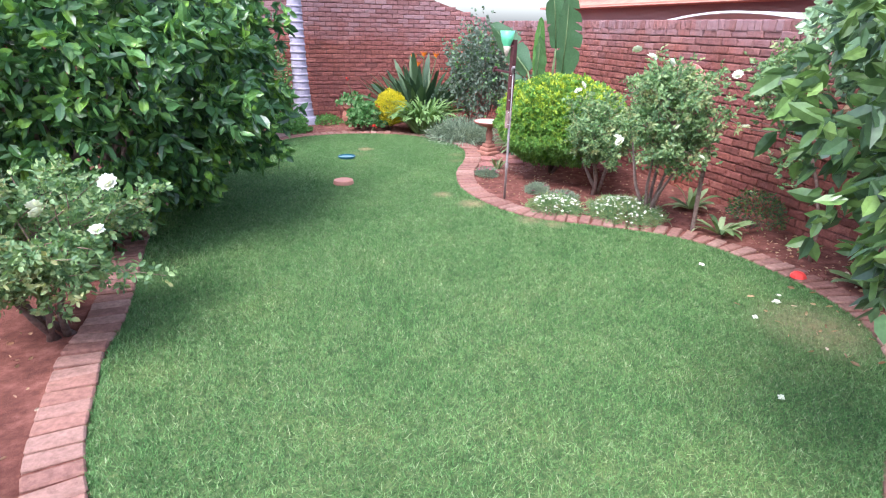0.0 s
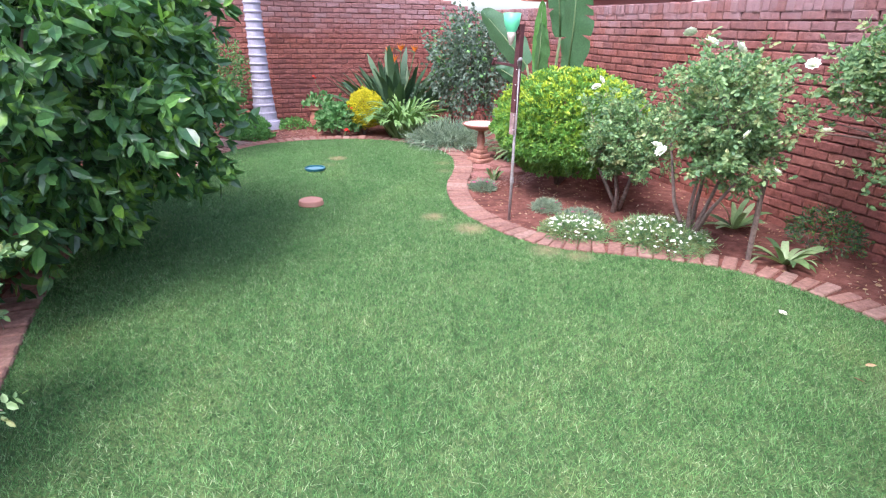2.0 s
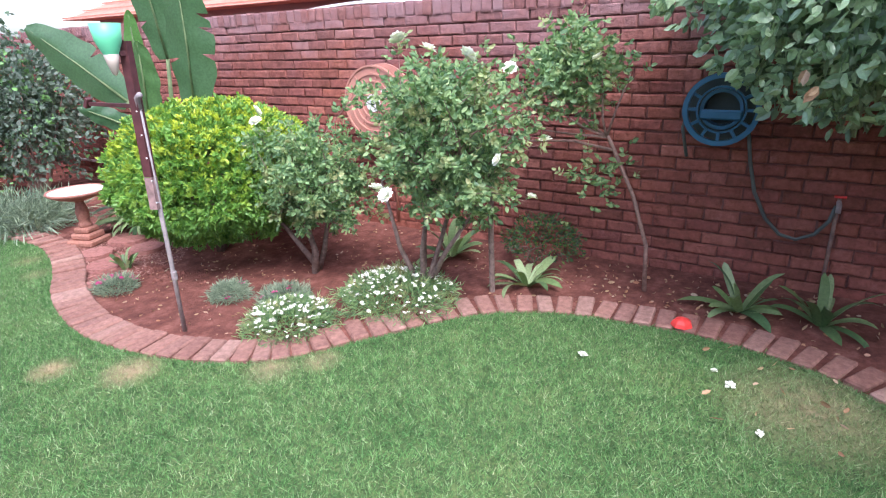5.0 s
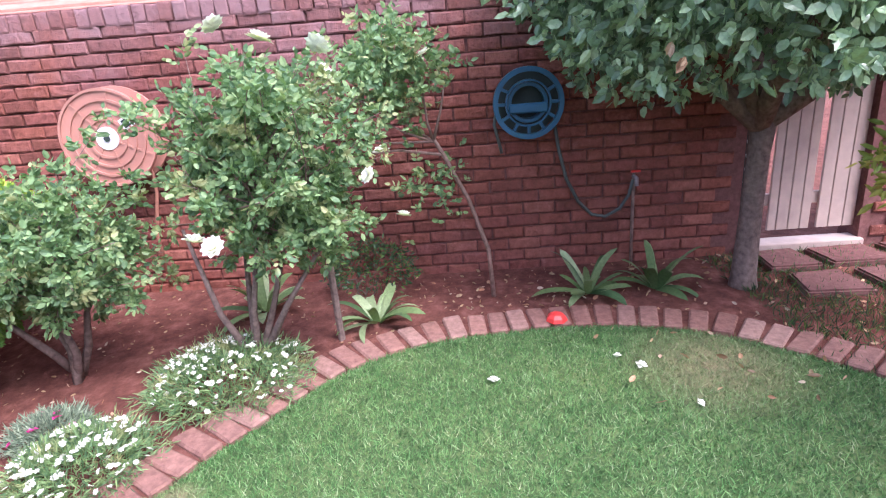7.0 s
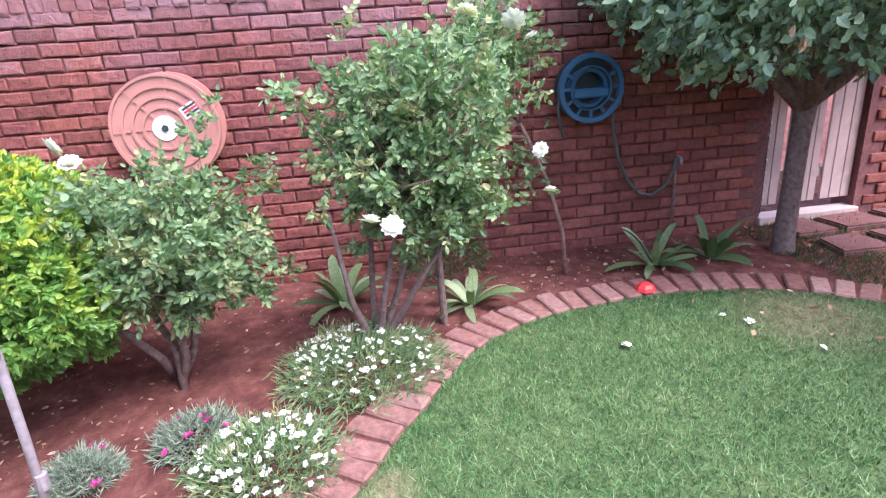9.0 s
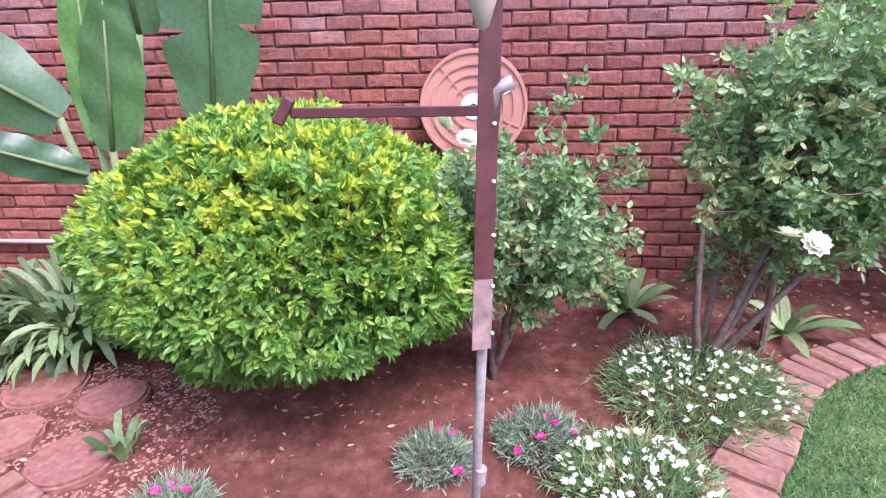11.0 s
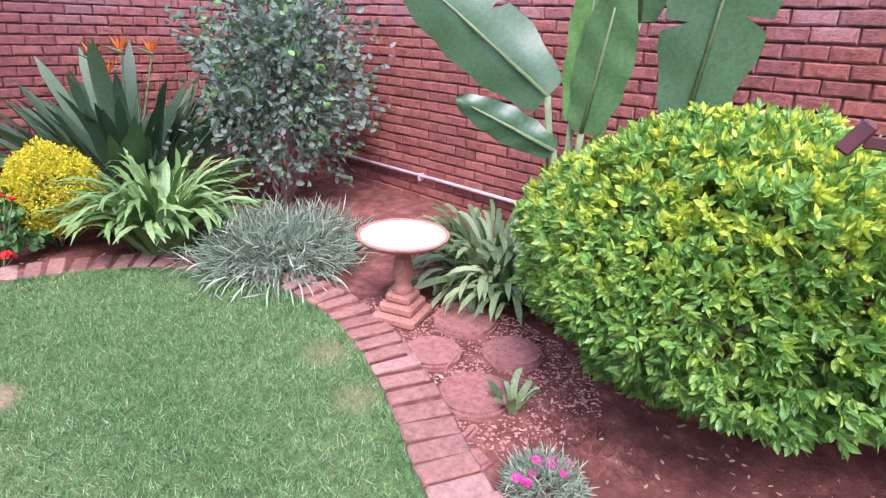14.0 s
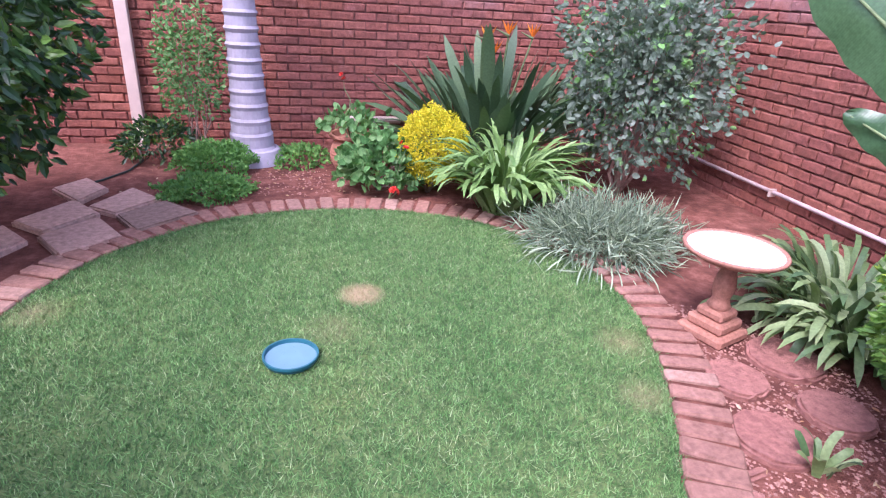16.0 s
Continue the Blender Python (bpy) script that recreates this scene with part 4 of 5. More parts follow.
# cushions of flowers
DAISY = [to_mesh("flower", *rosette_flower(6, 0.017, 0.25, s), PETAL) for s in range(3)]
PINK = [to_mesh("flower", *rosette_flower(5, 0.023, 0.3, s), MAGENTA) for s in range(3)]
GER = [to_mesh("flower", *rosette_flower(6, 0.03, 0.8, s), SCARLET) for s in range(3)]
mat_plant("daisy_plant", (3.62, 6.0, 0), "low mat of small white daisies under the rose bush", "daisies", 0.34, 0.36, 0.17, 5200, 0.055, 0.007, ROSELEAF, 71, flower_mesh=DAISY, stuff_flowers=190, fscale=0.82)
mat_plant("daisy_plant", (3.05, 6.38, 0), "low mat of small white daisies at the brick edging", "daisies", 0.26, 0.27, 0.13, 3200, 0.05, 0.007, ROSELEAF, 72, flower_mesh=DAISY, stuff_flowers=130, fscale=0.82)
mat_plant("dianthus_plant", (3.3, 6.68, 0), "cushion of grey-green dianthus with a few magenta flowers", "dianthus", 0.145, 0.155, 0.09, 2000, 0.05, 0.006, GREYLEAF, 73, flower_mesh=PINK, stuff_flowers=7)
mat_plant("dianthus_plant", (3.17, 7.06, 0), "round cushion of grey-green dianthus on the red soil", "dianthus", 0.12, 0.125, 0.09, 1800, 0.045, 0.006, GREYLEAF, 74, flower_mesh=PINK, stuff_flowers=3)
mat_plant("dianthus_plant", (2.88, 7.9, 0), "small dianthus cushion with magenta flowers by the brick edging", "dianthus", 0.125, 0.13, 0.08, 1700, 0.05, 0.006, GREYLEAF, 75, flower_mesh=PINK, stuff_flowers=8)
tuft = scene.objects["grass_clump"]
tagged(part("leaves", crown((0, 0, 0.07), (0.47, 0.38, 0.19), 3600, 0.15, 0.008, 0.7, 0.45, -0.3, True, 63, 0.1, 4.5), GREYLEAF, tuft), kind="stuff")
strap_plant("seedling_plant", (3.16, 8.25, 0.0), "small broad-leaved seedling among the pebbles", "plant", 10, 0.18, 0.036, STRAPDARK, 76, (25, 85), (20, 110), 0.04)

# ---- bird bath ----
bath = thing("bird_bath", (3.365, 9.14, 0), "sandstone-coloured bird bath with a pale shallow bowl on a turned pedestal", "bird bath")
part("base", box(-0.13, 0.13, -0.13, 0.13, 0.0, 0.05, 0.012), PINKSTONE, bath, m=Matrix.Rotation(radians(20), 4, "Z"))
part("plinth", box(-0.1, 0.1, -0.1, 0.1, 0.05, 0.1, 0.012), PINKSTONE, bath, m=Matrix.Rotation(radians(20), 4, "Z"))
part("cap", box(-0.075, 0.075, -0.075, 0.075, 0.1, 0.145, 0.012), PINKSTONE, bath, m=Matrix.Rotation(radians(20), 4, "Z"))
part("pedestal", lathe([(0.05, 0.145), (0.06, 0.16), (0.05, 0.175), (0.042, 0.19), (0.05, 0.22), (0.056, 0.26), (0.046, 0.31), (0.036, 0.34), (0.04, 0.36), (0.07, 0.38), (0, 0.385)], 24), PINKSTONE, bath, smooth=True)
part("bowl", lathe([(0, 0.37), (0.09, 0.37), (0.18, 0.395), (0.235, 0.42), (0.25, 0.436), (0.243, 0.446), (0.228, 0.438)], 40), PINKSTONE, bath, "terracotta-coloured outside of the bowl", True)
bath.scale = (0.95, 0.95, 1.08)
part("bowl_lining", lathe([(0.2, 0.4225), (0.18, 0.415), (0.09, 0.397), (0, 0.394)], 40), BOWL, bath, "pale glazed inside of the bowl", True)
part("rim_band", lathe([(0.228, 0.438), (0.2, 0.4225)], 40), CREAM, bath, "pinkish band inside the rim", True)

# ---- feeder on its post ----
feeder = thing("bird_feeder_post", (2.72, 6.92, 0), "tall steel post with a maroon angle bar and a plastic feeder", "bird feeder")
part("pole", tube([(0, 0, -0.05), (-0.006, -0.02, 0.5), (-0.02, -0.05, 1.3)], 0.0125, 10), GALV, feeder, "thin grey pipe", True)
part("joint", tube([(-0.006, -0.022, 0.34), (-0.008, -0.026, 0.39)], 0.017, 10), GALV, feeder)


def angle_bar(z0, z1, w=0.042, t=0.004):
    return join(box(-w / 2, w / 2, -t, 0, z0, z1), box(-w / 2, -w / 2 + t, 0, w, z0, z1))


tilt = Matrix.Translation((-0.025, -0.02, 0)) @ Matrix.Rotation(radians(20), 4, "Z") @ Matrix.Rotation(radians(1.5), 4, "X")
part("angle_bar", angle_bar(0.943, 1.62), RUST, feeder, "maroon painted angle bar", m=tilt)
part("bar_foot", angle_bar(0.764, 0.94), RUSTY, feeder, "rusted bare foot of the angle bar", m=tilt)
for k in range(5):
    part("tie", tube([(-0.005, -0.03, 0.8 + 0.12 * k), (-0.04, -0.055, 0.805 + 0.12 * k)], 0.004, 6), WHITE, feeder)
part("arm", box(-0.045, -0.035, -0.03, 0.37, 1.3, 1.321, 0.002), RUST, feeder, "flat maroon side arm")
part("arm_tip", box(-0.018, 0.018, -0.012, 0.012, -0.03, 0.03, 0.004), RUST, feeder, m=pose(-0.04, 0.382, 1.316, 32, 0, 12))
part("elbow", tube([(-0.02, -0.05, 1.29), (-0.022, -0.055, 1.35), (-0.025, -0.09, 1.365)], 0.015, 10), GALV, feeder, "dull grey elbow at the pipe's end", True)
part("feeder_cup", lathe([(0.035, 1.56), (0.06, 1.62), (0.07, 1.7), (0.066, 1.7), (0.055, 1.62), (0, 1.57)], 20, -0.09, -0.03), GREENP, feeder, "mint green plastic cup", True)
part("feeder_cone", lathe([(0.0, 1.46), (0.012, 1.468), (0.026, 1.515), (0.035, 1.56), (0, 1.565)], 20, -0.09, -0.03), CLEARP, feeder, "milky pointed reservoir", True)
part("bracket", box(-0.06, -0.03, -0.06, -0.04, 1.55, 1.575, 0.002), RUST, feeder)


# ---- hose reels ----
def ring(r0, r1, x0, x1, n=48):
    prof = [(r0, x0), (r1, x0), (r1, x1), (r0, x1), (r0, x0)]
    v, f = lathe(prof, n)
    return [(z, x, y) for x, y, z in v], f


reel = thing("hose_reel", (4.95, 6.965, 1.105), "large terracotta-coloured hose reel with raised rings on the brick wall", "hose reel")
part("back_disc", ring(0, 0.325, -0.08, -0.06), REEL, reel, smooth=False)
part("drum", ring(0.2, 0.22, -0.2, -0.08), REEL, reel)
part("front_disc", ring(0, 0.32, -0.215, -0.2), REEL, reel)
for rr in (0.31, 0.245, 0.185, 0.125):
    part("rib", ring(rr - 0.008, rr + 0.008, -0.225, -0.214), REEL, reel)
for k in range(7):
    part("radial_rib", box(-0.221, -0.214, -0.006, 0.006, 0.08, 0.308), REEL, reel, m=Matrix.Rotation(2 * math.pi * k / 7 + 0.2, 4, "X"))
part("hub", ring(0, 0.075, -0.222, -0.214), WHITE, reel, "white round centre label")
part("hub_star", ring(0, 0.022, -0.23, -0.221, 5), BLACK, reel)
part("label", box(-0.223, -0.216, -0.25, -0.135, -0.027, 0.048), WHITE, reel, "white and red label with unreadable print", m=Matrix.Rotation(radians(-28), 4, "X"))
for k in range(3):
    part("print_bar", box(-0.226, -0.2235, -0.24, -0.15, -0.016 + 0.02 * k, -0.004 + 0.02 * k), RED if k % 2 else BLACK, reel, m=Matrix.Rotation(radians(-28), 4, "X"))
part("hose", tube([(-0.14, -0.2, -0.12), (-0.12, -0.18, -0.4), (-0.1, -0.1, -0.7), (-0.12, -0.12, -1.1)], 0.012, 8), TERRA, reel, "red-brown hose end hanging down", True)
part("bracket", box(-0.06, 0.0, -0.05, 0.05, -0.2, 0.2), BLACK, reel)
reel.scale = (1.0, 0.93, 0.93)

blue = thing("hose_reel", (4.95, 4.4, 1.12), "blue plastic hose holder on the brick wall with a dark hose", "hose holder")
part("rim", ring(0.185, 0.215, -0.16, -0.12), BLUE, blue)
part("inner_rim", ring(0.13, 0.14, -0.15, -0.12), BLUE, blue)
for k in range(12):
    a = 2 * math.pi * k / 12
    if math.sin(a) < 0.1 or abs(math.cos(a)) > 0.8:
        part("spoke", box(-0.15, -0.125, -0.009, 0.009, 0.135, 0.19), BLUE, blue, m=Matrix.Rotation(a - math.pi / 2, 4, "X"))
part("back_plate", ring(0, 0.2, -0.03, -0.015), BLACK, blue)
part("drum", ring(0.1, 0.12, -0.12, -0.03), BLUE, blue)
part("pocket", box(-0.152, -0.13, -0.12, 0.12, -0.06, 0.0, 0.01), BLUE, blue)
part("hose", tube([(-0.1, 0.19, -0.02), (-0.11, 0.21, -0.12), (-0.1, 0.17, -0.3)], 0.01, 8), HOSE, blue, "short dark hose end", True)
part("long_hose", tube([(-0.1, -0.16, -0.12), (-0.08, -0.19, -0.3), (-0.07, -0.24, -0.5), (-0.06, -0.32, -0.66), (-0.05, -0.41, -0.755), (-0.05, -0.5, -0.775), (-0.05, -0.59, -0.73), (-0.05, -0.65, -0.64), (-0.06, -0.67, -0.54)], 0.011, 8), HOSE, blue, "dark hose looping to the tap", True)

tap = thing("garden_tap", (4.95, 3.72, 0), "brass garden tap with a red handle on an upright pipe", "tap")
part("riser", tube([(-0.04, 0, -0.05), (-0.04, 0, 0.62)], 0.011, 8), CANE, tap, smooth=True)
part("spout", tube([(-0.04, 0, 0.6), (-0.1, 0, 0.6), (-0.11, 0, 0.55)], 0.014, 8), GALV, tap, smooth=True)
part("handle", tube([(-0.08, -0.03, 0.64), (-0.08, 0.03, 0.64)], 0.008, 8), RED, tap)

pipe = thing("wall_pipe", (4.95, 8.0, 0.228), "pale pipe running low along the brick wall", "pipe")
part("pipe", tube([(-0.035, 0, 0), (-0.035, 2.4, 0.01), (-0.035, 4.93, 0.0)], 0.016, 10), plain_mat("dusty_pink_pipe", (0.42, 0.32, 0.32), 0.55), pipe, smooth=True)
for y in (1.0, 2.6, 4.2):
    part("clip", box(-0.06, 0.0, y - 0.012, y + 0.012, -0.03, 0.03), CREAM, pipe)
pipe2 = thing("wall_pipe", (1.6, 12.95, 0.27), "short cream pipe end by the flower pot", "pipe")
part("pipe", tube([(0.2, -0.05, 0), (0.75, -0.05, 0.0)], 0.035, 12), CREAM, pipe2, smooth=True)
down = thing("downpipe", (-0.12, 12.95, 0), "pale pink rectangular rainwater downpipe on the wall", "downpipe")
part("pipe", box(-0.05, 0.05, -0.08, -0.01, 0.06, 4.0, 0.004), CREAM, down)
part("shoe", box(-0.055, 0.055, -0.14, -0.01, 0.0, 0.065, 0.004), CREAM, down)

# ---- gate ----
gate = thing("garden_gate", (4.95, GATE_Y0, 0), "closed garden gate of pale pink upright boards with gaps between them", "gate")
for k, (a, b) in enumerate([(0.01, 0.085), (0.09, 0.18), (0.185, 0.26), (0.31, 0.37), (0.375, 0.45), (0.455, 0.53), (0.535, 0.59), (0.63, 0.7), (0.705, 0.79)]):
    part("board", box(0.06, 0.08, a, b, 0.13, 1.8, 0.003), GATE, gate)
for z in (0.3, 1.5):
    part("rail", box(0.083, 0.12, 0.01, 0.79, z, z + 0.08, 0.003), GATE, gate)
part("sill", box(-0.03, 0.12, -0.02, 0.82, 0.0, 0.06, 0.006), GATE, gate, "pale painted gate sill")
fair = thing("string_lights", (4.93, 3.0, 0), "string of tiny white lights hanging beside the gate", "string lights")
part("cable", tube([(0, 0, 0.1), (-0.01, 0.01, 0.5), (0, 0, 0.95)], 0.003, 5), BLACK, fair)
for k in range(9):
    part("bulb", tube([(-0.012, 0.0, 0.13 + 0.09 * k), (-0.02, 0.008, 0.15 + 0.09 * k)], 0.006, 6), WHITE, fair)

# ---- pot, lids ----
pot = thing("flower_pot", (1.78, 11.95, 0), "ribbed terracotta flower pot with a geranium in it", "flower pot")
prof = [(0, 0), (0.1, 0), (0.12, 0.02)]
for k in range(10):
    zz = 0.03 + k * 0.026
    prof += [(0.13 + 0.055 * math.sin(k / 9 * 2.6), zz), (0.124 + 0.055 * math.sin(k / 9 * 2.6), zz + 0.013)]
prof += [(0.15, 0.3), (0.19, 0.33), (0.19, 0.35), (0.165, 0.35), (0.15, 0.3), (0, 0.29)]
part("body", lathe(prof, 32), TERRA, pot, smooth=False)
tagged(part("leaves", crown((0.02, 0, 0.44), (0.26, 0.22, 0.13), 200, 0.07, 0.062, 0.6, 0.25, -0.4, False, 81, 0.1), GERLEAF, pot), kind="stuff")
plant_stems(pot, (0, 0, 0.28), [(0.1, 0.05, 0.5), (-0.12, 0, 0.52), (0.02, -0.1, 0.48), (-0.06, 0, 0.78)], 0.008, "stem", 82, STALK)
blooms(pot, [(-0.06, 0, 0.8), (-0.08, 0.02, 0.83)], 5, 0.9, GER, "flower")
ger2 = thing("geranium_flower", (2.0, 11.2, 0.0), "scarlet geranium heads above the leaves", "flower")
for p in [(0.12, -0.05, 0.42), (0.1, 0.02, 0.44), (0.02, -0.12, 0.12), (0.05, -0.1, 0.1)]:
    part("stem", tube([(0, 0, 0.0), p], 0.003, 4), STALK, ger2)
blooms(ger2, [(0.12, -0.05, 0.43), (0.1, 0.02, 0.45), (0.02, -0.12, 0.13), (0.05, -0.1, 0.11)], 6, 1.0, GER, "flower")


def dish(name, at, r, h, outer, inner, label):
    ob = thing(name, at, label, "dish")
    part("dish", lathe([(0, 0.0), (r * 0.92, 0.0), (r * 0.97, h * 0.5), (r * 0.95, h * 0.55), (r, h * 0.6), (r, h), (r * 0.94, h), (r * 0.92, h * 0.4), (0, h * 0.38)], 40), outer, ob, smooth=False)
    part("inside", lathe([(r * 0.915, h * 0.42), (0, h * 0.42)], 40), inner, ob)
    return ob


dish("plant_saucer", (1.31, 9.17, 0.02), 0.118, 0.03, TEAL, WATER, "round teal plastic saucer holding pale water on the lawn")
red_dish = thing("pot_saucer", (1.1, 7.82, 0.016), "upturned terracotta-coloured saucer on the lawn", "saucer")
part("rim", lathe([(0.113, 0.0), (0.118, 0.01), (0.113, 0.03), (0.11, 0.045), (0.1, 0.05), (0.09, 0.046), (0, 0.046)], 40), REEL, red_dish)
tent = thing("red_plastic_toy", (4.046, 4.377, 0.04), "small crumpled piece of red plastic on the brick edging", "toy")
part("shell", lathe([(0.06, 0.0), (0.052, 0.02), (0.035, 0.036), (0.012, 0.044), (0, 0.045)], 7), RED, tent)

# ---- stepping stones, slabs, pebbles ----


def slab(name, pts, h, material, label, group, seed=0, bevel=0.012):
    bm = bmesh.new()
    low = [bm.verts.new((x, y, -0.02)) for x, y in pts]
    f = bm.faces.new(low)
    top = bmesh.ops.extrude_face_region(bm, geom=[f])
    for v in top["geom"]:
        if isinstance(v, bmesh.types.BMVert):
            v.co.z = h
    bmesh.ops.bevel(bm, geom=[e for e in bm.edges if all(v.co.z > 0 for v in e.verts)], offset=bevel, segments=2, affect="EDGES")
    bmesh.ops.recalc_face_normals(bm, faces=bm.faces)
    bm.verts.index_update()
    geo = [tuple(v.co) for v in bm.verts], [tuple(v.index for v in q.verts) for q in bm.faces]
    bm.free()
    ob = part(name, geo, material)
    return tagged(ob, label, "paving slab" if "slab" in name else "stepping stone", group)


r6 = np.random.default_rng(6)
for i, (x, y, r) in enumerate([(3.57, 8.87, 0.175), (3.216, 8.766, 0.14), (3.49, 8.5, 0.145), (3.108, 8.409, 0.158)]):
    pts = [(x + r * (1 + r6.normal(0, 0.012)) * math.cos(a), y + r * (1 + r6.normal(0, 0.012)) * math.sin(a)) for a in np.linspace(0, 2 * math.pi, 30, endpoint=False)]
    slab("stepping_stone", pts, 0.032, STONE, "round pebbly red-brown stepping stone in the gravel" if i else "round red-brown stepping stone with a chipped edge", "stepping stones by the bird bath")
SLABS = [((-0.05, 11.1), (0.14, 11.5), (0.38, 11.24), (0.16, 10.95)), ((-0.17, 10.6), (0.08, 10.9), (0.31, 10.56), (0.05, 10.3)), ((0.17, 10.93), (0.42, 11.2), (0.68, 10.95), (0.36, 10.64)),
         ((-0.4, 10.85), (-0.17, 11.25), (0.06, 10.98), (-0.16, 10.66)), ((-0.4, 11.5), (-0.24, 11.75), (-0.03, 11.5), (-0.14, 11.2)), ((-0.6, 10.4), (-0.42, 10.8), (-0.2, 10.55), (-0.35, 10.2))]
for i, pts in enumerate(SLABS):
    slab("paving_slab", pts, 0.04, SLAB_TAN if i == 2 else SLAB, "square pinkish paving slab laid in the bed", "slabs beyond the lawn")
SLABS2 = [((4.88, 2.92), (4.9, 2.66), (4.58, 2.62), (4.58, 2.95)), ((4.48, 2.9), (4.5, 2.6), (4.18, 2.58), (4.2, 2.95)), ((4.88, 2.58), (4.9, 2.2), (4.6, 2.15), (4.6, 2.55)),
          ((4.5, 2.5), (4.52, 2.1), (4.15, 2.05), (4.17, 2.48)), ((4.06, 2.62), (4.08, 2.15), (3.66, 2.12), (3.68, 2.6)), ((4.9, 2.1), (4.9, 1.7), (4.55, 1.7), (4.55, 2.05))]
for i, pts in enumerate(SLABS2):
    # these slabs carry the shade under the tree in their colour
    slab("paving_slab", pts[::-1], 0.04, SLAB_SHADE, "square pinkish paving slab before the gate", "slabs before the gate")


def pebbles(n, centre, radii, size, material, name, label, seed, z=0.0):
    r = np.random.default_rng(seed)
    geos = []
    base = np.array([(1, 0, 0), (-1, 0, 0), (0, 1, 0), (0, -1, 0), (0, 0, 0.6), (0, 0, -0.6)], float)
    f = np.array([(0, 2, 4), (2, 1, 4), (1, 3, 4), (3, 0, 4), (2, 0, 5), (1, 2, 5), (3, 1, 5), (0, 3, 5)])
    for _ in range(n):
        a, q = r.uniform(0, 6.28), math.sqrt(r.random())
        p = np.array((centre[0] + radii[0] * q * math.cos(a), centre[1] + radii[1] * q * math.sin(a), z))
        geos.append((base * r.uniform(0.5, 1.2, (6, 1)) * size * r.uniform(0.4, 1.2) @ np.array(Matrix.Rotation(r.uniform(0, 6), 3, "Z")) + p, f))
    ob = part(name, join_np(geos), material)
    return tagged(ob, label, name.replace("_", " "), kind="stuff")


pebbles(3600, (3.25, 8.7), (0.55, 0.75), 0.01, PEBBLE, "gravel", "loose pinkish pebbles between the stepping stones", 61)
pebbles(45, (3.22, 8.02), (0.13, 0.12), 0.034, SOIL, "soil_clods", "lumps of red soil beside the golden bush", 62)
pebbles(40, (3.21, 7.79), (0.1, 0.14), 0.03, SOIL, "soil_clods", "lumps of red soil under the golden bush", 65)
pebbles(1500, (3.9, 6.9), (1.0, 2.6), 0.012, SOIL, "soil_crumbs", "crumbs of red soil over the bed", 63)
pebbles(250, (1.3, 11.7), (0.45, 0.35), 0.012, PEBBLE, "gravel", "fine gravel before the flower pot", 64)

log = thing("wooden_log", (4.0, 9.15, 0), "short weathered log lying beneath the strap leaves", "log")
part("log", tube([(-0.12, 0.16, 0.055), (-0.04, 0.06, 0.06), (0.06, -0.06, 0.06), (0.16, -0.18, 0.05)], [0.05, 0.062, 0.064, 0.05], 11), plain_mat("split_bark", (0.2, 0.09, 0.075), 0.95, 0.1, 30, 0.5, 1.0), log)
slab("flat_rock", [(2.76, 8.11), (2.85, 8.1), (2.87, 8.19), (2.78, 8.21)], 0.025, STONE, "small flat broken stone beside the brick edging", "")
slab("brick_piece", [(2.86, 8.24), (2.97, 8.26), (2.95, 8.3), (2.85, 8.28)], 0.02, STONE, "narrow broken brick piece among the pebbles", "")
irrigation = thing("garden_hose", (0, 0, 0), "thin dark hose lying on the soil beyond the slabs", "hose")
part("hose", tube([(-0.35, 11.5, 0.012), (-0.15, 11.75, 0.012), (-0.02, 12.0, 0.012), (0.02, 12.3, 0.012), (-0.1, 12.7, 0.012)], 0.009, 7), BLACK, irrigation, smooth=True)
for i, p in enumerate([(3.6, 4.0, 1.42), (3.58, 3.95, 1.36), (3.75, 3.0, 1.3), (4.0, 2.6, 1.3)]):
    at = Vector(p) - tree.location
    part("withered_leaf", leaves(np.array([tuple(at)] * 3), np.array([(0, 0.3, -1.0)] * 3), 0.07, 0.045, False, np.random.default_rng(i), 0.5), DRY, tree, "curled orange-brown dead leaf")

# ---- brick edging ----
edging = thing("brick_edging", (0, 0, 0), "curving edging of red bricks laid side by side round the lawn", "brick edging")
tagged(edging, kind="structure")
er = np.random.default_rng(9)
EDGE_MESH = []
for k in range(6):
    bm = bmesh.new()
    bmesh.ops.create_cube(bm, size=1)
    for v in bm.verts:
        v.co = Vector((v.co.x * 0.222 + er.uniform(-0.003, 0.003), v.co.y * 0.097 + er.uniform(-0.003, 0.003), v.co.z * 0.09 + er.uniform(-0.003, 0.003)))
    bmesh.ops.bevel(bm, geom=list(bm.edges), offset=0.009, segments=1, affect="EDGES")
    me = bpy.data.meshes.new("brick")
    bm.to_mesh(me)
    bm.free()
    me.materials.append(EDGE)
    EDGE_MESH.append(me)


def lay_edging(points, n0=0):
    q, t = flat_curve(points, 0.111)
    for i, ((x, y), (tx, ty)) in enumerate(zip(q, t)):
        ang = math.atan2(-tx, ty)
        ox, oy = ty, -tx
        m = pose(x + ox * 0.118, y + oy * 0.118, (-0.008 if y < 10.4 else -0.016) + er.uniform(-0.005, 0.006), er.normal(0, 1.2), er.normal(0, 1.2), math.degrees(math.atan2(oy, ox)) + er.normal(0, 1.8))
        if 8.6 < y < 9.9 and x > 2.5:
            m = m @ Matrix.Diagonal((1, er.uniform(0.74, 0.86), 1, 1))
        put("brick", EDGE_MESH[i % 6], edging, m)


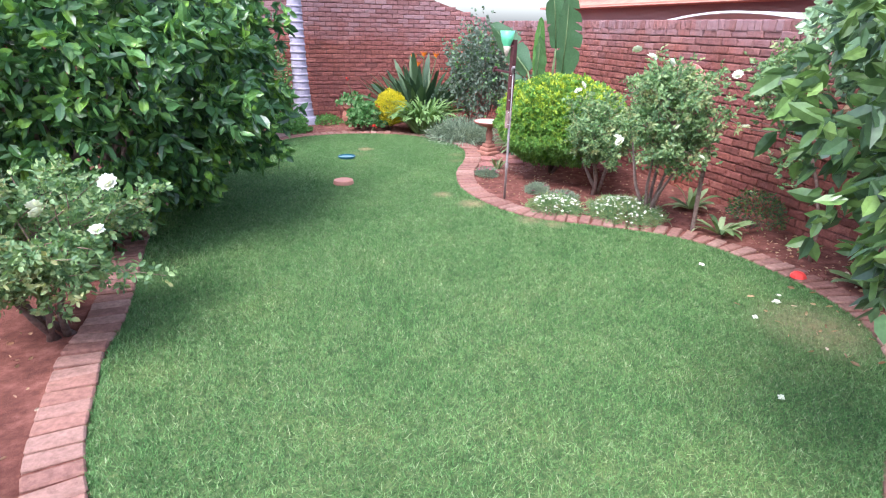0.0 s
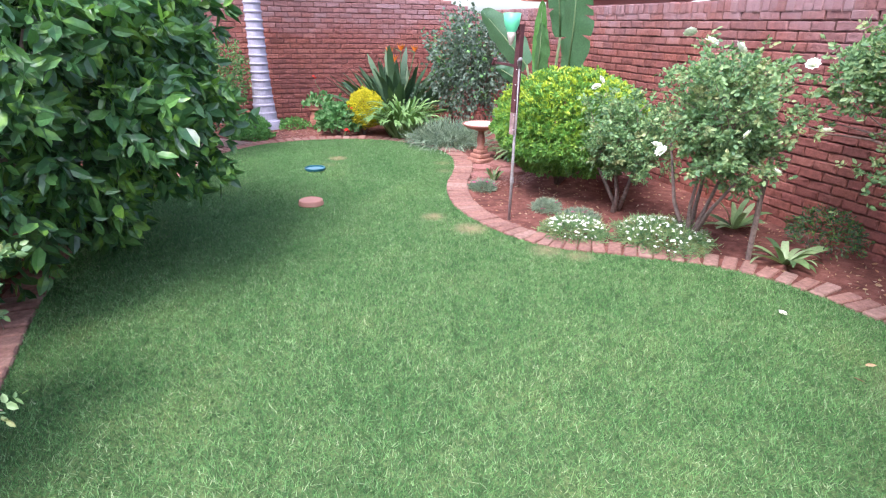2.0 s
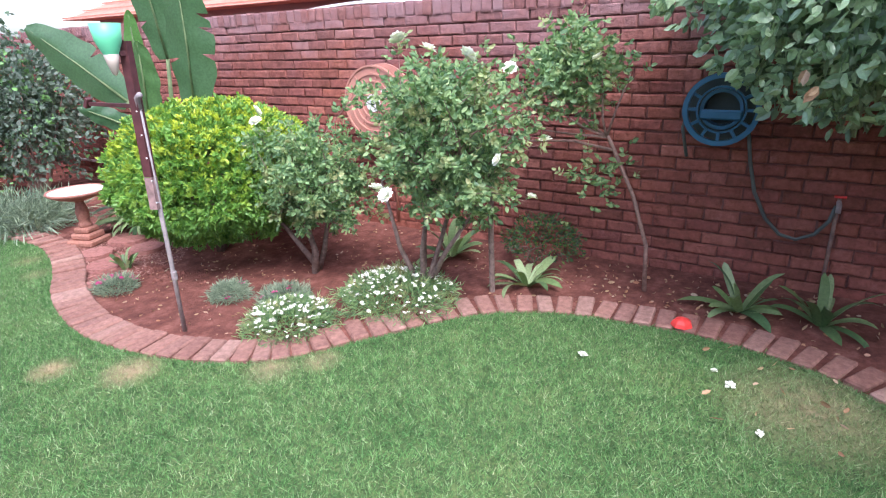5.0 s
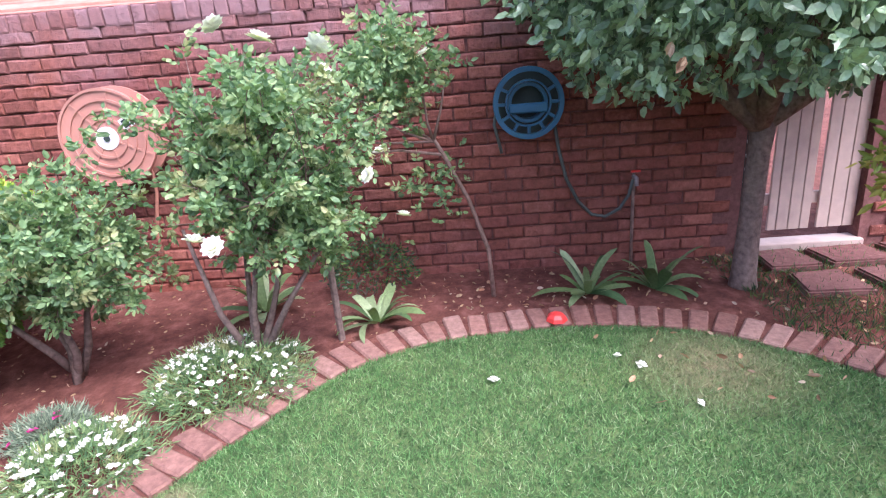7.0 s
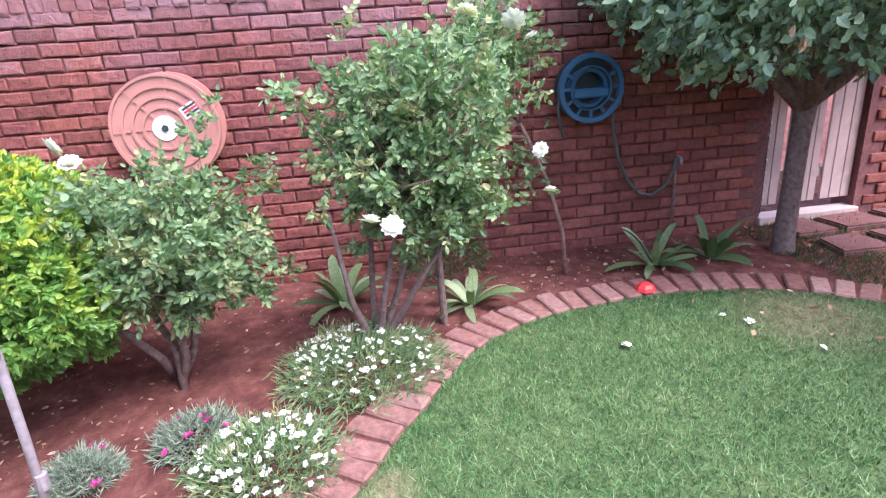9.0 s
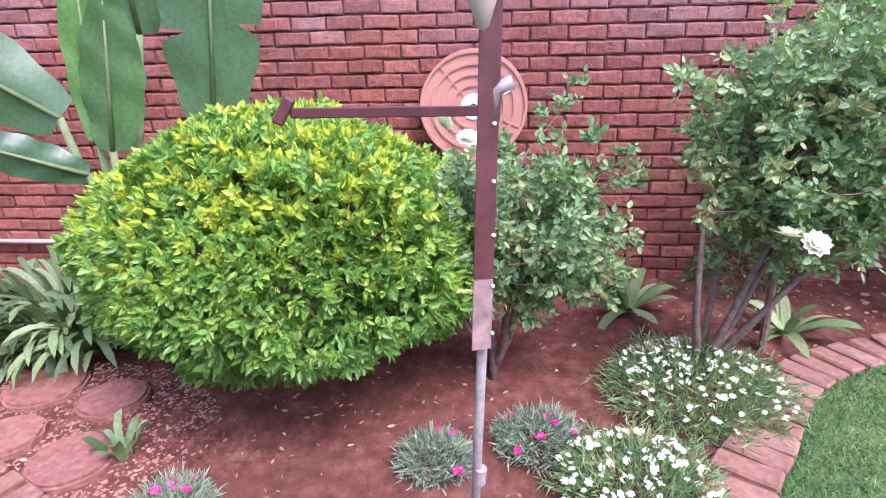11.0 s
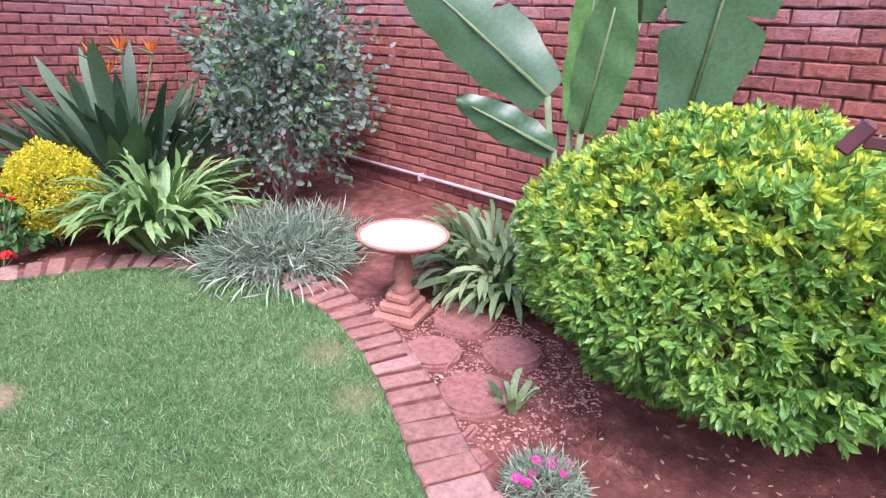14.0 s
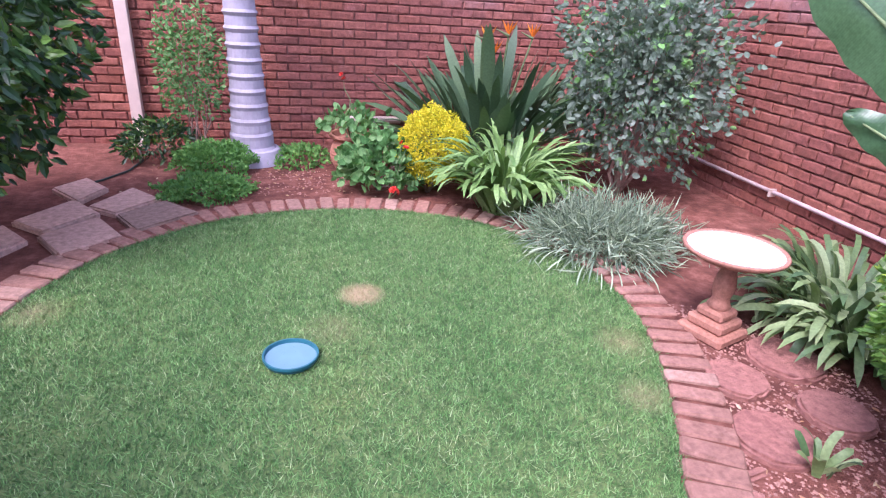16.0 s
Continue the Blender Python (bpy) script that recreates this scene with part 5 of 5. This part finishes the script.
lay_edging(OUTLINE)
bq, bt = flat_curve(OUTLINE, 0.1)
bo = np.column_stack([bt[:, 1], -bt[:, 0]])
bv = [(*p, 0.022) for p in np.vstack([bq + bo * 0.012, bq + bo * 0.224])]
part("joint_fill", (bv, [(i, i + 1, i + 1 + len(bq), i + len(bq)) for i in range(len(bq) - 1)]), SOIL, edging, "red soil packed in the joints")

# ---- petals and dry leaves ----
FALL = [to_mesh("petal", *rosette_flower(4, 0.03, 0.8, s), PETAL) for s in range(2)]
for i, (x, y) in enumerate([(3.5, 4.76), (3.55, 4.08), (2.7, 3.2), (3.65, 4.16), (3.24, 3.94)]):
    ob = tagged(put("fallen_rose", FALL[i % 2], m=pose(x, y, 0.03, er.uniform(-20, 20), er.uniform(-20, 20), i * 50) @ Matrix.Scale(1.0 if i < 2 else 0.7, 4)), "fallen cream rose head lying on the lawn", "fallen flower", "fallen roses on the lawn")


def litter(name, n, lo, hi, material, length, width, label, seed, z=0.012, poly=None, outside=False):
    r = np.random.default_rng(seed)
    at = np.column_stack([r.uniform(lo[0], hi[0], n), r.uniform(lo[1], hi[1], n), np.full(n, z) + r.uniform(0, 0.006, n)])
    if poly is not None:
        keep = inside(at, poly)
        at = at[~keep if outside else keep]
    way = np.column_stack([r.normal(0, 1, len(at)), r.normal(0, 1, len(at)), r.normal(0, 0.12, len(at))])
    ob = part(name, leaves(at, way, length, width, False, r, 0.05), material)
    return tagged(ob, label, "leaf litter", kind="stuff")


litter("leaf_litter", 1100, (2.6, 4.2), (4.9, 8.9), DRY, 0.028, 0.013, "small dry leaves strewn over the red soil", 91, 0.006, lawn_line, True)
litter("leaf_litter", 300, (3.3, 2.2), (4.9, 5.2), DRY, 0.04, 0.022, "dry leaves beneath the tree", 92, 0.012, lawn_line, True)
litter("leaf_litter", 40, (3.2, 3.2), (4.0, 4.3), DRY, 0.05, 0.028, "dry leaves lying on the lawn's edge", 93, 0.045, lawn_line)
litter("leaf_litter", 260, (-1.6, 2.5), (-0.5, 7.5), DRY, 0.035, 0.02, "dry leaves in the shaded bed", 94, 0.006, lawn_line, True)
litter("leaf_litter", 200, (-0.2, 11.0), (2.6, 12.8), DRY, 0.03, 0.015, "dry leaves in the far bed", 95, 0.006, lawn_line, True)
mondo = part("mondo_grass", leaves(np.column_stack([rng.uniform(3.4, 4.9, 5000), rng.uniform(1.9, 3.25, 5000), np.zeros(5000)]), rng.normal(0, 0.5, (5000, 3)) + (0, 0, 0.8), 0.06, 0.005, True), DARKLEAF)
tagged(mondo, "dark low grass growing between the slabs before the gate", "ground cover", kind="stuff")

# ---- beyond the walls ----
house = thing("neighbour_house", (9.5, 9.0, 0), "neighbouring house with a clay tile roof behind the garden wall", "house")
part("wall", box(0, 8, -6, 10, 0, 2.35), BRICK, house)
part("roof", ([(-0.6, -6.6, 2.3), (8.6, -6.6, 2.3), (8.6, 10.6, 2.3), (-0.6, 10.6, 2.3), (4, -3, 4.4), (4, 7, 4.4)], [(0, 4, 5, 3), (1, 2, 5, 4), (0, 1, 4), (3, 5, 2), (0, 3, 2, 1)]), ROOF, house, "clay tile roof")
courses = [box(-0.62 + k * 0.36, -0.6 + k * 0.36, -6.5 + k * 0.28, 10.5 - k * 0.28, 2.33 + k * 0.164, 2.36 + k * 0.164) for k in range(12)]
part("tile_course", join(*courses), ROOF, house)
shed = thing("carport_roof", (6.6, 8.5, 0), "curved white roof sheet behind the garden wall", "carport")
arc = [(0.0, y, 1.88 + 0.14 * math.cos(y / 1.6 * math.pi / 2)) for y in np.linspace(-1.6, 1.6, 17)]
sv = [(x + dx, y, z - dz) for x, y, z in arc for dx, dz in ((0, 0), (1.6, 0), (1.6, 0.03), (0, 0.03))]
sf = [(4 * i + a, 4 * i + b, 4 * i + 4 + b, 4 * i + 4 + a) for i in range(16) for a, b in ((0, 1), (1, 2), (2, 3), (3, 0))]
part("sheet", (sv, sf), SHEET, shed)
for y in (-1.4, 1.4):
    part("post", box(0.7, 0.78, y - 0.04, y + 0.04, 0, 1.9), CREAM, shed)

# ---- lawn blades ----
gr = np.random.default_rng(17)
N = 520000
gx = np.column_stack([gr.uniform(-0.8, 4.05, int(N * 1.6)), gr.uniform(1.2, 11.1, int(N * 1.6))])
gx = gx[inside(gx, lawn_line)]
rim, along = flat_curve(OUTLINE, 0.004)
outward = np.column_stack([along[:, 1], -along[:, 0]])
rim = np.repeat(rim, 6, 0) + np.repeat(outward, 6, 0) * gr.uniform(-0.03, 0.022, (len(rim) * 6, 1)) * (0.6 + 0.7 * np.sin(np.arange(len(rim) * 6)[:, None] / 130.0) ** 2)
gx = np.vstack([gx, rim + gr.normal(0, 0.004, rim.shape)])
grow = gr.uniform(0.6, 1.25, len(gx))
h = 0.022 * grow
a = gr.uniform(0, 2 * math.pi, len(gx))
lean = gr.normal(0, 0.75, (len(gx), 2)) * h[:, None]
w = 0.0015 + 0.001 * gr.random(len(gx))
base = np.column_stack([gx, np.full(len(gx), 0.01)])
side = np.column_stack([np.cos(a) * w, np.sin(a) * w, np.zeros(len(gx))])
top = base + np.column_stack([lean, h])
bv = np.stack([base - side, base + side, top], 1).reshape(-1, 3)
bf = np.arange(len(gx) * 3).reshape(-1, 3)
blades = part("grass_blades", (bv, bf), BLADE, lawn)
tagged(blades, kind="stuff")
